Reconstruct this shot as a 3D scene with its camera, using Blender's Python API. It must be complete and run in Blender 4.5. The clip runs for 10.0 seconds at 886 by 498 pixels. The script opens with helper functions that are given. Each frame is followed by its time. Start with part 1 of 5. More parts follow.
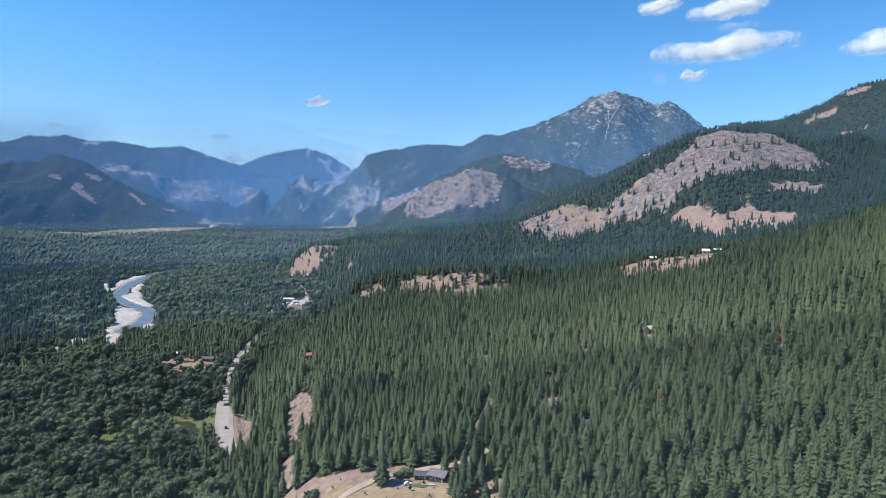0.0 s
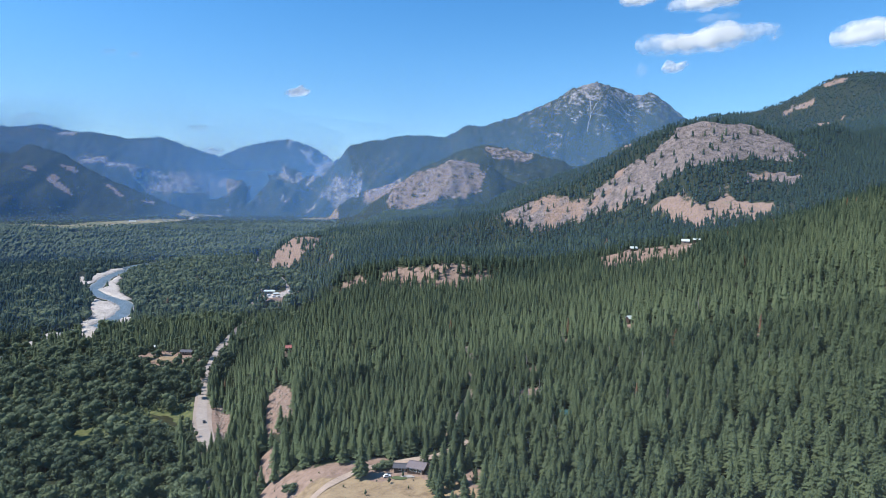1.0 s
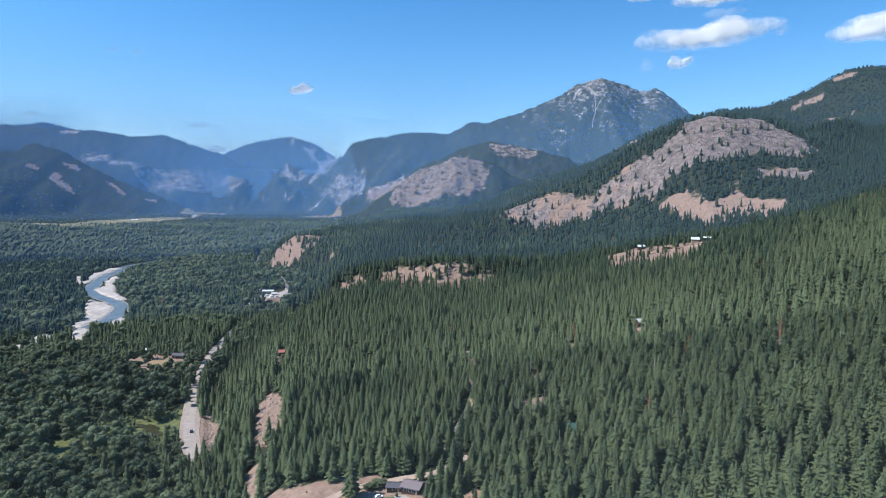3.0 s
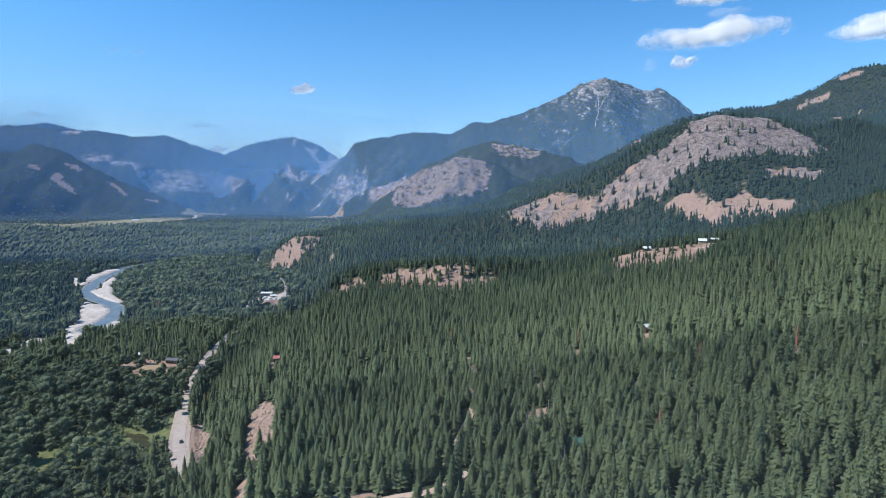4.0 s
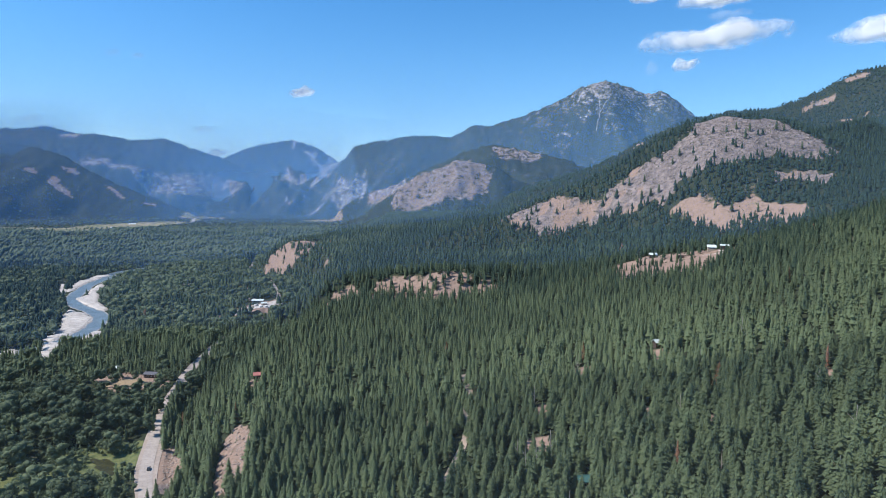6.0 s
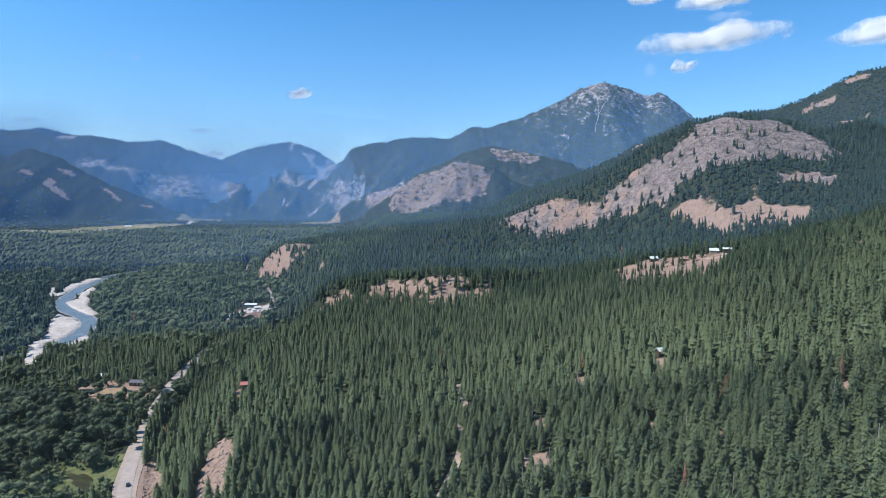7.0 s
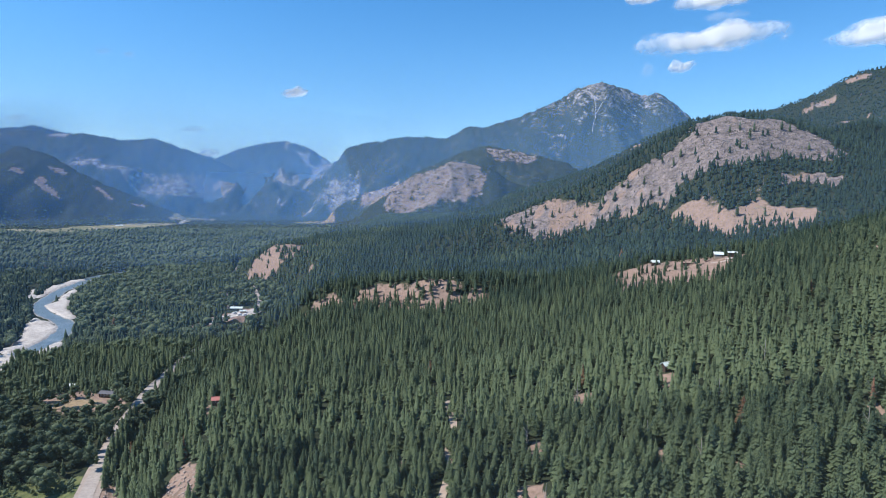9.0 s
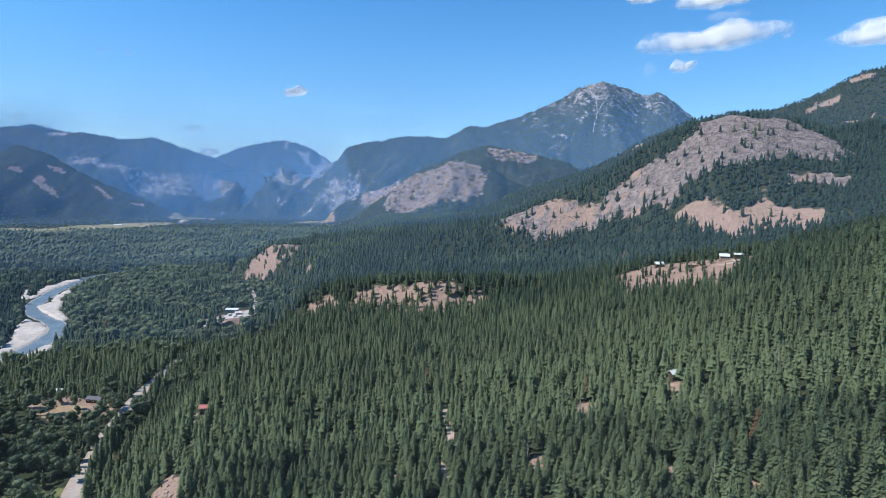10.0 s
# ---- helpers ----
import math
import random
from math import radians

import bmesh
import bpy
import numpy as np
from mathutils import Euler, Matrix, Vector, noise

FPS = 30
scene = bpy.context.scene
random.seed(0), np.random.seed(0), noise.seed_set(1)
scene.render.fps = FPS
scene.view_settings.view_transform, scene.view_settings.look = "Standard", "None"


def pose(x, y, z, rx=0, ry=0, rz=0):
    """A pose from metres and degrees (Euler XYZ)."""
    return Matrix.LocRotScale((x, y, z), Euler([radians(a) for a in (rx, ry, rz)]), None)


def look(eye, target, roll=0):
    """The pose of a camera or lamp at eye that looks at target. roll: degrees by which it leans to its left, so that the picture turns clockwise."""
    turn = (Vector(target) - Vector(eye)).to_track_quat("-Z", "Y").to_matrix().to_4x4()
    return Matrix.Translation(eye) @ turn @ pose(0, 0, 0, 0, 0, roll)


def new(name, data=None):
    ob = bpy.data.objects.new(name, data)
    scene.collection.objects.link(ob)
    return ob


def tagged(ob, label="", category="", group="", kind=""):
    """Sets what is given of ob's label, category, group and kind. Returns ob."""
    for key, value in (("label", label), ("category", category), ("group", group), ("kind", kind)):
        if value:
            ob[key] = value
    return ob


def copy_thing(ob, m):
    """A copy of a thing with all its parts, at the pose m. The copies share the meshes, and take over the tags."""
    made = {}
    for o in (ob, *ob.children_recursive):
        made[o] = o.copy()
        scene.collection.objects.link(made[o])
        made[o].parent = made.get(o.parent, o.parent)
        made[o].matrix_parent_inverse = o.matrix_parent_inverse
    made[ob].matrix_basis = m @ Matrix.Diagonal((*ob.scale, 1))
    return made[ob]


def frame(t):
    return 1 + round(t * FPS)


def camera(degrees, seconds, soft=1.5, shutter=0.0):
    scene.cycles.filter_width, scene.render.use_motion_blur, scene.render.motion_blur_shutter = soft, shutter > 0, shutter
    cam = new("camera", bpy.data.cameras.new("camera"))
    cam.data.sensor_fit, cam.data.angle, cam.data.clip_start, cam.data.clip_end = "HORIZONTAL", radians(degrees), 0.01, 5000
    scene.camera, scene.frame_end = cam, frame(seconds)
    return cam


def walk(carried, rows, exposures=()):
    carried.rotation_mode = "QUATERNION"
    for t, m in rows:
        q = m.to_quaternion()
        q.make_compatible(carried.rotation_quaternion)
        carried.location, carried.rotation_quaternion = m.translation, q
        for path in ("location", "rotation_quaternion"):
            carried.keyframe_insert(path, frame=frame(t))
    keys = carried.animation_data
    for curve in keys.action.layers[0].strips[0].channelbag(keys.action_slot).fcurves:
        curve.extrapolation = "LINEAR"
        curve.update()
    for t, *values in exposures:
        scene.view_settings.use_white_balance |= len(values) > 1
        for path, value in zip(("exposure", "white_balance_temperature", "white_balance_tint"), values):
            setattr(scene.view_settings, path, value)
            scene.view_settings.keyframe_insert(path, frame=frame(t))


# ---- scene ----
cam = camera(71.0, 10.0, soft=0.9)
PATH = [
    (0, (-0.4, -6.2, 172.8), (-0.765, -4.238, 172.656), 1.1),
    (0.1, (-0.27, -6.0, 172.78), (-0.600, -4.034, 172.623), 1.1),
    (0.2, (-0.13, -5.8, 172.76), (-0.442, -3.831, 172.594), 1.1),
    (0.3, (0.03, -5.58, 172.74), (-0.273, -3.610, 172.572), 1.1),
    (0.5, (0.373, -5.117, 172.697), (0.068, -3.147, 172.531), 1.1),
    (1, (1.455, -3.094, 172.491), (1.144, -1.126, 172.32), 1.0),
    (1.5, (1.841, 0.662, 172.347), (1.529, 2.63, 172.173), 0.9),
    (2, (1.836, 6.293, 172.223), (1.52, 8.26, 172.045), 0.8),
    (2.5, (1.579, 13.422, 172.195), (1.259, 15.388, 172.016), 0.8),
    (4, (0.394, 38.721, 172.658), (0.061, 40.685, 172.479), 0.8),
    (4.5, (0.071, 47.567, 172.786), (-0.263, 49.531, 172.61), 0.7),
    (5, (-0.047, 56.465, 172.929), (-0.382, 58.429, 172.755), 0.8),
    (5.5, (-0.134, 65.361, 173.075), (-0.471, 67.325, 172.904), 0.8),
    (7, (-0.088, 91.687, 173.762), (-0.42, 93.653, 173.6), 0.8),
    (7.5, (-0.039, 100.225, 173.924), (-0.369, 102.191, 173.764), 0.8),
    (8, (-0.107, 108.608, 174.097), (-0.434, 110.574, 173.936), 0.9),
    (8.5, (-0.256, 116.772, 174.237), (-0.579, 118.739, 174.075), 0.9),
    (9, (-0.472, 124.964, 174.333), (-0.793, 126.931, 174.171), 1.0),
    (9.5, (-0.815, 133.187, 174.433), (-1.135, 135.154, 174.272), 1.0),
    (10, (-1.255, 141.424, 174.502), (-1.578, 143.391, 174.339), 1.1),
]
walk(cam, [(t, look(eye, target, roll)) for t, eye, target, roll in PATH], [(0, 0.41), (10, 0.41)])

# ---- daylight: clear summer sky, high sun behind on the left ----
SUN_ELEVATION, SUN_TURN = radians(50), radians(-106)
world = bpy.data.worlds.new("sky")
scene.world = world
world.use_nodes = True
sky = world.node_tree.nodes.new("ShaderNodeTexSky")
sky.sky_type, sky.sun_disc = "NISHITA", False
sky.sun_elevation, sky.sun_rotation = SUN_ELEVATION, SUN_TURN
sky.altitude, sky.air_density, sky.dust_density, sky.ozone_density = 600, 1.0, 0.22, 3.5
back = world.node_tree.nodes["Background"]
back.inputs["Strength"].default_value = 0.14
vivid = world.node_tree.nodes.new("ShaderNodeHueSaturation")
vivid.inputs["Saturation"].default_value = 1.31
world.node_tree.links.new(sky.outputs["Color"], vivid.inputs["Color"])
world.node_tree.links.new(vivid.outputs["Color"], back.inputs["Color"])

sun = new("sun", bpy.data.lights.new("sun", "SUN"))
sun.data.energy, sun.data.angle, sun.data.color = 4.4, radians(0.53), (1.0, 0.95, 0.87)
sun_way = Vector((math.sin(SUN_TURN) * math.cos(SUN_ELEVATION), math.cos(SUN_TURN) * math.cos(SUN_ELEVATION), math.sin(SUN_ELEVATION)))
sun.matrix_world = look(sun_way * 900, (0, 0, 0))

# ---- the lie of the land ----
_lattice = np.random.RandomState(7).rand(256, 256)


def grain(x, y, size):
    """Smooth noise in 0..1 with features of that size in metres."""
    u, v = x / size + 1000.37, y / size + 1000.71
    i, j = np.floor(u).astype(int), np.floor(v).astype(int)
    fu, fv = u - i, v - j
    fu, fv = fu * fu * (3 - 2 * fu), fv * fv * (3 - 2 * fv)
    a, b = _lattice[i & 255, j & 255], _lattice[(i + 1) & 255, j & 255]
    c, d = _lattice[i & 255, (j + 1) & 255], _lattice[(i + 1) & 255, (j + 1) & 255]
    return (a * (1 - fu) + b * fu) * (1 - fv) + (c * (1 - fu) + d * fu) * fv


def rough(x, y, size, octaves=4):
    """Layered noise about 0, within +-1."""
    total, weight = 0.0, 0.0
    for k in range(octaves):
        total = total + (grain(x + 57.3 * k, y - 31.9 * k, size / 2 ** k) - 0.5) * 2 * 0.5 ** k
        weight += 0.5 ** k
    return total / weight


def blend_max(a, b, k):
    h = np.clip(0.5 + 0.5 * (a - b) / k, 0, 1)
    return b * (1 - h) + a * h + k * h * (1 - h)


def ease(v):
    v = np.clip(v, 0, 1)
    return v * v * (3 - 2 * v)


def along(line, x, y):
    """Distance to a polyline in plan, the third value interpolated there, and the side (positive to the right of its run)."""
    best = np.full(np.shape(x), 1e9)
    value, side = np.zeros(np.shape(x)), np.zeros(np.shape(x))
    for (ax, ay, az), (bx, by, bz) in zip(line, line[1:]):
        dx, dy = bx - ax, by - ay
        k = np.clip(((x - ax) * dx + (y - ay) * dy) / (dx * dx + dy * dy), 0, 1)
        d = np.hypot(x - ax - k * dx, y - ay - k * dy)
        near = d < best
        best = np.where(near, d, best)
        value = np.where(near, az + k * (bz - az), value)
        side = np.where(near, np.sign((x - ax) * dy - (y - ay) * dx), side)
    return best, value, side


# the foot of the bench above the valley floor: x against y
FOOT_Y = (-400, 200, 300, 380, 430, 480, 600, 800, 975, 1150, 1300, 1450, 1700, 2200, 3000, 4200)
FOOT_X = (40, -130, -166, -214, -243, -266, -296, -290, -345, -440, -600, -620, -570, -640, -820, -1150)

# crests: x, y, height; then the fall on either side
BALD_HILL = [(-190, 1205, 105), (-100, 1240, 133), (-26, 1255, 165), (60, 1262, 200), (130, 1264, 240), (190, 1266, 280), (245, 1266, 314), (310, 1262, 324), (390, 1266, 316), (470, 1290, 298), (600, 1420, 330)]
RIGHT_RIDGE = [(120, 2230, 270), (219, 2250, 322), (295, 2267, 366), (390, 2287, 416), (476, 2304, 444), (581, 2323, 466), (716, 2346, 482), (831, 2368, 520), (926, 2388, 570), (1002, 2404, 610), (1079, 2418, 626), (1152, 2430, 622), (1406, 2474, 655), (2200, 2500, 700)]
STEP = [(-302, 840, 44), (-278, 842, 62), (-210, 838, 72), (-126, 828, 84), (-60, 838, 82), (0, 850, 84)]
KNOB = [(-625, 1368, 30), (-592, 1360, 56), (-560, 1354, 72), (-535, 1350, 78), (-480, 1380, 76), (-420, 1440, 76)]
SHELF = [(50, 842, 86), (110, 838, 102), (190, 815, 120), (240, 815, 123)]
MID_CREST = [(-640, 1640, 42), (-553, 1644, 68), (-492, 1656, 86), (-401, 1672, 102), (-310, 1687, 110), (-203, 1706, 120), (-97, 1725, 140), (40, 1742, 160)]
FAR_KNOB = [(-1009, 3188, -13), (-944, 3207, 77), (-886, 3222, 137), (-813, 3239, 189), (-785, 3246, 220), (-668, 3272, 296), (-492, 3307, 367), (-373, 3325, 351), (-284, 3338, 337), (-193, 3347, 273), (-14, 3371, 216)]
HIGH_KNOB = [(-651, 3688, 363), (-586, 3702, 397), (-487, 3722, 442), (-356, 3747, 484), (-222, 3766, 459), (-55, 3791, 428), (111, 3815, 390), (312, 3841, 326)]
LEFT_SPUR = [(-4200, 3300, 560), (-3542, 3372, 500), (-3334, 3403, 468), (-3126, 3434, 440), (-2953, 3459, 397), (-2813, 3474, 316), (-2638, 3495, 228), (-2464, 3518, 165), (-2290, 3541, 95), (-2150, 3560, 40)]
LEFT_RANGE = [(-4084, 4170, 624), (-3831, 4211, 628), (-3619, 4244, 605), (-3387, 4282, 608), (-3111, 4323, 561), (-2858, 4365, 577), (-2688, 4387, 516), (-2475, 4417, 455), (-2304, 4436, 372), (-2153, 4454, 289), (-2045, 4462, 184), (-1959, 4470, 93)]
FAR_RANGE = [(-4665, 4325, 721), (-4285, 4379, 704), (-4196, 4393, 701), (-4063, 4411, 663), (-3953, 4432, 691), (-3797, 4453, 653), (-3499, 4495, 583)]
DOME = [(-2629, 4622, 386), (-2530, 4642, 461), (-2377, 4673, 525), (-2201, 4706, 573), (-2024, 4737, 598), (-1868, 4759, 560), (-1734, 4775, 490), (-1621, 4786, 406)]
GAP_RIDGE = [(-1720, 4700, 400), (-1600, 4720, 440), (-1450, 4740, 470), (-1300, 4750, 480)]
PEAK = [(-1732, 4406, 110), (-1671, 4421, 185), (-1552, 4454, 336), (-1433, 4491, 526), (-1310, 4514, 561), (-1105, 4550, 593), (-940, 4580, 624), (-733, 4612, 606), (-570, 4646, 692), (-446, 4667, 694), (-201, 4714, 772), (43, 4764, 880), (205, 4800, 987), (369, 4830, 1031), (536, 4854, 991), (661, 4870, 939), (784, 4892, 966), (890, 4902, 892), (1016, 4914, 790), (1206, 4933, 667), (2000, 4980, 550)]
RIVER = [(x, y, 10.0) for x, y in ((-900, 1340), (-905, 1250), (-865, 1164), (-843, 1103), (-807, 1032), (-772, 975), (-738, 933), (-703, 899), (-673, 880), (-638, 857), (-605, 825), (-582, 787), (-564, 747), (-556, 722), (-552, 696), (-560, 645), (-555, 600), (-548, 560), (-560, 500))]
ROAD = [(120, -300, 0), (20, -40, 0), (-60, 120, 0), (-120, 215, 0), (-170, 300, 0), (-212, 366, 0), (-240, 407, 0), (-264, 449, 0), (-284, 487, 0), (-304, 527, 0), (-322, 571, 0), (-342, 625, 0), (-372, 740, 0), (-378, 850, 0), (-400, 930, 0), (-430, 1010, 0), (-475, 1100, 0), (-560, 1240, 0), (-640, 1330, 0), (-720, 1500, 0)]


def land(x, y):
    """Height of the ground."""
    x, y = np.asarray(x, float), np.asarray(y, float)
    z = 1.5 + 0.0062 * np.clip(y - 600, 0, None) + 0.7 * rough(x, y, 60, 3)
    z = z + 0.10 * np.clip(-1400 - x, 0, None) * ease((2600 - y) / 1500)
    # bench and the long slope above it
    s = x - np.interp(y, FOOT_Y, FOOT_X) + 7 * rough(x, y, 70, 3)
    soft = 50 * np.logaddexp(0, (x + 20) / 50)
    slope = 36 + 0.04 * (x + 150) + 0.27 * soft + 0.05 * np.clip(y - 450, -300, 1500) + 3.0 * rough(x, y, 120, 4)
    slope = np.clip(slope - 17 * np.exp(-((x - 265) / 130) ** 2 - ((y - 860) / 120) ** 2), 20, None)
    z = z + (slope - z) * ease(s / 62)
    for crest, front, rear, soften, bump in ((BALD_HILL, 0.58, 0.45, 22, 8), (RIGHT_RIDGE, 0.36, 0.4, 30, 9), (STEP, 0.62, 0.3, 6, 3), (KNOB, 0.62, 0.3, 6, 3), (SHELF, 0.42, 0.25, 6, 2), (MID_CREST, 0.16, 0.3, 20, 3),
                                             (FAR_KNOB, 0.85, 0.5, 14, 12), (HIGH_KNOB, 0.62, 0.5, 18, 10), (LEFT_SPUR, 0.52, 0.5, 20, 16), (LEFT_RANGE, 0.72, 0.5, 20, 22), (FAR_RANGE, 0.5, 0.5, 20, 18),
                                             (DOME, 0.85, 0.5, 20, 14), (GAP_RIDGE, 0.6, 0.5, 20, 10), (PEAK, 0.80, 0.5, 25, 20)):
        near = (y > min(p[1] for p in crest) - 1300) if crest not in (STEP, KNOB, SHELF) else (np.abs(y - crest[0][1]) < 400)
        if not np.any(near):
            continue
        xn, yn = x[near] if x.ndim else x, y[near] if y.ndim else y
        d, top, side = along(crest, xn, yn)
        fall = np.where(side > 0, front, rear)
        # gullies and spurs grow with the distance below the crest
        wild = bump * rough(xn, yn, 12 * bump, 4) * np.clip(d / (5 * bump), 0.12, 1.6)
        spurs = (0.28 * rough(xn, yn * 0.5, 8 * bump, 4) if bump > 10 else 0) + 0.22 * rough(xn, yn, 20 * bump, 2)
        ridge = top - fall * d * (1 + spurs) + wild
        zn = z[near] if z.ndim else z
        raised = blend_max(ridge, zn, soften)
        raised = np.where(ridge < zn - soften, zn, raised)
        if z.ndim:
            z[near] = raised
        else:
            z = raised
    # road cut, river bed and the level yard of the house
    d, _, _ = along(ROAD, x, y)
    z = z + (3.0 + 0.003 * np.clip(y - 400, 0, None) - z) * ease((14 - d) / 5.5)
    d, _, _ = along(RIVER, x, y)
    z = z + (-0.6 + 0.004 * np.clip(y - 750, 0, None) - z) * ease((62 - d) / 22)
    d = np.hypot(((x + 272) * 0.85 - (y - 411) * 0.53) / 19, ((x + 272) * 0.53 + (y - 411) * 0.85) / 9)
    z = z + (0.7 - z) * ease((1.5 - d) / 0.5)
    # ledges and crags on the bald hill and the knobs
    crag = np.exp(-((x - 250) / 260) ** 2 - ((y - 1195) / 95) ** 2) * 3.2 + ease((y - 2150) / 150) * 6 + ease((y - 3300) / 300) * 7
    z = z + crag * (1 - 2 * np.abs(rough(x, y, 26, 4)) * 1.6) * 0.8
    return z

# ---- materials ----
def material(name, rough_value=0.8, metal=0.0, specular=0.3):
    m = bpy.data.materials.new(name)
    m.use_nodes = True
    b = m.node_tree.nodes["Principled BSDF"]
    b.inputs["Roughness"].default_value, b.inputs["Metallic"].default_value = rough_value, metal
    b.inputs["Specular IOR Level"].default_value = specular
    return m, m.node_tree.nodes, m.node_tree.links, b


def noise_node(nodes, links, size, detail=3.0, coords=None, roughness=0.6):
    """Noise with features of about that size in metres."""
    n = nodes.new("ShaderNodeTexNoise")
    n.inputs["Scale"].default_value, n.inputs["Detail"].default_value, n.inputs["Roughness"].default_value = 1.0 / size, detail, roughness
    if coords is None:
        coords = nodes.new("ShaderNodeNewGeometry").outputs["Position"]
    links.new(coords, n.inputs["Vector"])
    return n.outputs["Fac"]


def ramp(nodes, links, fac, *stops):
    r = nodes.new("ShaderNodeValToRGB")
    while len(r.color_ramp.elements) < len(stops):
        r.color_ramp.elements.new(0.5)
    for e, (at, c) in zip(r.color_ramp.elements, stops):
        e.position, e.color = at, (*c, 1)
    links.new(fac, r.inputs["Fac"])
    return r.outputs["Color"]


def mix(nodes, links, fac, a, b):
    m = nodes.new("ShaderNodeMix")
    m.data_type = "RGBA"
    if isinstance(fac, float):
        m.inputs[0].default_value = fac
    else:
        links.new(fac, m.inputs[0])
    for k, v in ((6, a), (7, b)):
        if isinstance(v, tuple):
            m.inputs[k].default_value = (*v, 1)
        else:
            links.new(v, m.inputs[k])
    return m.outputs[2]


def maths(nodes, links, op, a, b):
    m = nodes.new("ShaderNodeMath")
    m.operation = op
    for k, v in ((0, a), (1, b)):
        if isinstance(v, (int, float)):
            m.inputs[k].default_value = v
        else:
            links.new(v, m.inputs[k])
    return m.outputs[0]


def bump(nodes, links, b, height, strength, distance):
    n = nodes.new("ShaderNodeBump")
    n.inputs["Strength"].default_value, n.inputs["Distance"].default_value = strength, distance
    links.new(height, n.inputs["Height"])
    links.new(n.outputs["Normal"], b.inputs["Normal"])


def plain(name, colour, spread=0.15, size=0.5, rough_value=0.75, metal=0.0, bump_by=0.0):
    """A paint, timber or metal with mottling at two scales."""
    m, n, l, b = material(name, rough_value, metal)
    co = n.new("ShaderNodeTexCoord").outputs["Object"]
    f = maths(n, l, "ADD", maths(n, l, "MULTIPLY", noise_node(n, l, size, 4, co), 0.6), maths(n, l, "MULTIPLY", noise_node(n, l, size * 7, 2, co), 0.4))
    c = ramp(n, l, f, (0.3, tuple(v * (1 - spread) for v in colour)), (0.7, tuple(min(1, v * (1 + spread)) for v in colour)))
    l.new(c, b.inputs["Base Color"])
    if bump_by:
        bump(n, l, b, f, 0.6, bump_by)
    return m


def foliage(name, dark, light, dry, through_light=0.48):
    """Needles or leaves: each tree its own tint, mottled inside the crown."""
    m, n, l, b = material(name, 0.8, 0, 0.12)
    at = n.new("ShaderNodeAttribute")
    at.attribute_name = "tint"
    own = n.new("ShaderNodeObjectInfo").outputs["Random"]
    tint = maths(n, l, "ADD", at.outputs["Fac"], maths(n, l, "MULTIPLY", maths(n, l, "SUBTRACT", own, 0.5), 0.5))
    fine = noise_node(n, l, 0.8, 4, None, 0.75)
    # fine mottling also paints in dark gaps between the sprays
    mott = maths(n, l, "MULTIPLY", maths(n, l, "SUBTRACT", fine, 0.5), 1.7)
    bump(n, l, b, fine, 0.6, 0.7)
    stand = maths(n, l, "MULTIPLY", maths(n, l, "SUBTRACT", noise_node(n, l, 110, 3), 0.5), 0.9)
    f = maths(n, l, "ADD", maths(n, l, "ADD", tint, mott), stand)
    c = ramp(n, l, f, (0.0, tuple(v * 0.72 for v in dark)), (0.22, dark), (0.62, light), (0.9, tuple(v * 1.35 for v in light)))
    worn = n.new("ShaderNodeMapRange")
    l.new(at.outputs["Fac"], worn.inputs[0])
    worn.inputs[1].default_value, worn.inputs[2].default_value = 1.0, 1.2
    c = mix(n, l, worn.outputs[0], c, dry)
    l.new(c, b.inputs["Base Color"])
    t = n.new("ShaderNodeBsdfTranslucent")
    l.new(c, t.inputs["Color"])
    s = n.new("ShaderNodeMixShader")
    s.inputs[0].default_value = through_light
    l.new(b.outputs[0], s.inputs[1])
    l.new(t.outputs[0], s.inputs[2])
    l.new(s.outputs[0], n["Material Output"].inputs["Surface"])
    return m


needles = foliage("conifer_needles", (0.055, 0.096, 0.071), (0.143, 0.184, 0.102), (0.20, 0.13, 0.08))
leaves = foliage("broad_leaves", (0.060, 0.090, 0.060), (0.138, 0.172, 0.099), (0.17, 0.17, 0.08), 0.3)
bark = plain("bark", (0.16, 0.11, 0.08), 0.3, 0.2, 0.9)

ground_mat, gn, gl, gb = material("hillside", 0.92, 0, 0.1)
breakup = noise_node(gn, gl, 26, 8, None, 0.72)


def layer(name):
    a = gn.new("ShaderNodeAttribute")
    a.attribute_name = name
    # the rim of each cover breaks up into tufts and ledges
    f = maths(gn, gl, "ADD", a.outputs["Fac"], maths(gn, gl, "MULTIPLY", maths(gn, gl, "SUBTRACT", breakup, 0.5), 2.3))
    r = gn.new("ShaderNodeMapRange")
    gl.new(f, r.inputs[0])
    r.inputs[1].default_value, r.inputs[2].default_value = 0.36, 0.64
    return r.outputs[0]


# floor coloured dark for the canopy and shade between trees, not litter's tan
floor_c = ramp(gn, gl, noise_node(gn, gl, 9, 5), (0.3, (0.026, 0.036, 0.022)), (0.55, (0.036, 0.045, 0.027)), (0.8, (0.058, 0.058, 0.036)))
grass_c = ramp(gn, gl, noise_node(gn, gl, 5, 6, None, 0.7), (0.33, (0.17, 0.122, 0.093)), (0.45, (0.262, 0.184, 0.146)), (0.68, (0.345, 0.248, 0.198)))
rock_c = ramp(gn, gl, noise_node(gn, gl, 11, 9, None, 0.82), (0.37, (0.085, 0.072, 0.068)), (0.47, (0.215, 0.178, 0.167)), (0.64, (0.415, 0.338, 0.312)))
field_c = ramp(gn, gl, noise_node(gn, gl, 60, 4), (0.35, (0.15, 0.165, 0.085)), (0.6, (0.31, 0.27, 0.175)))
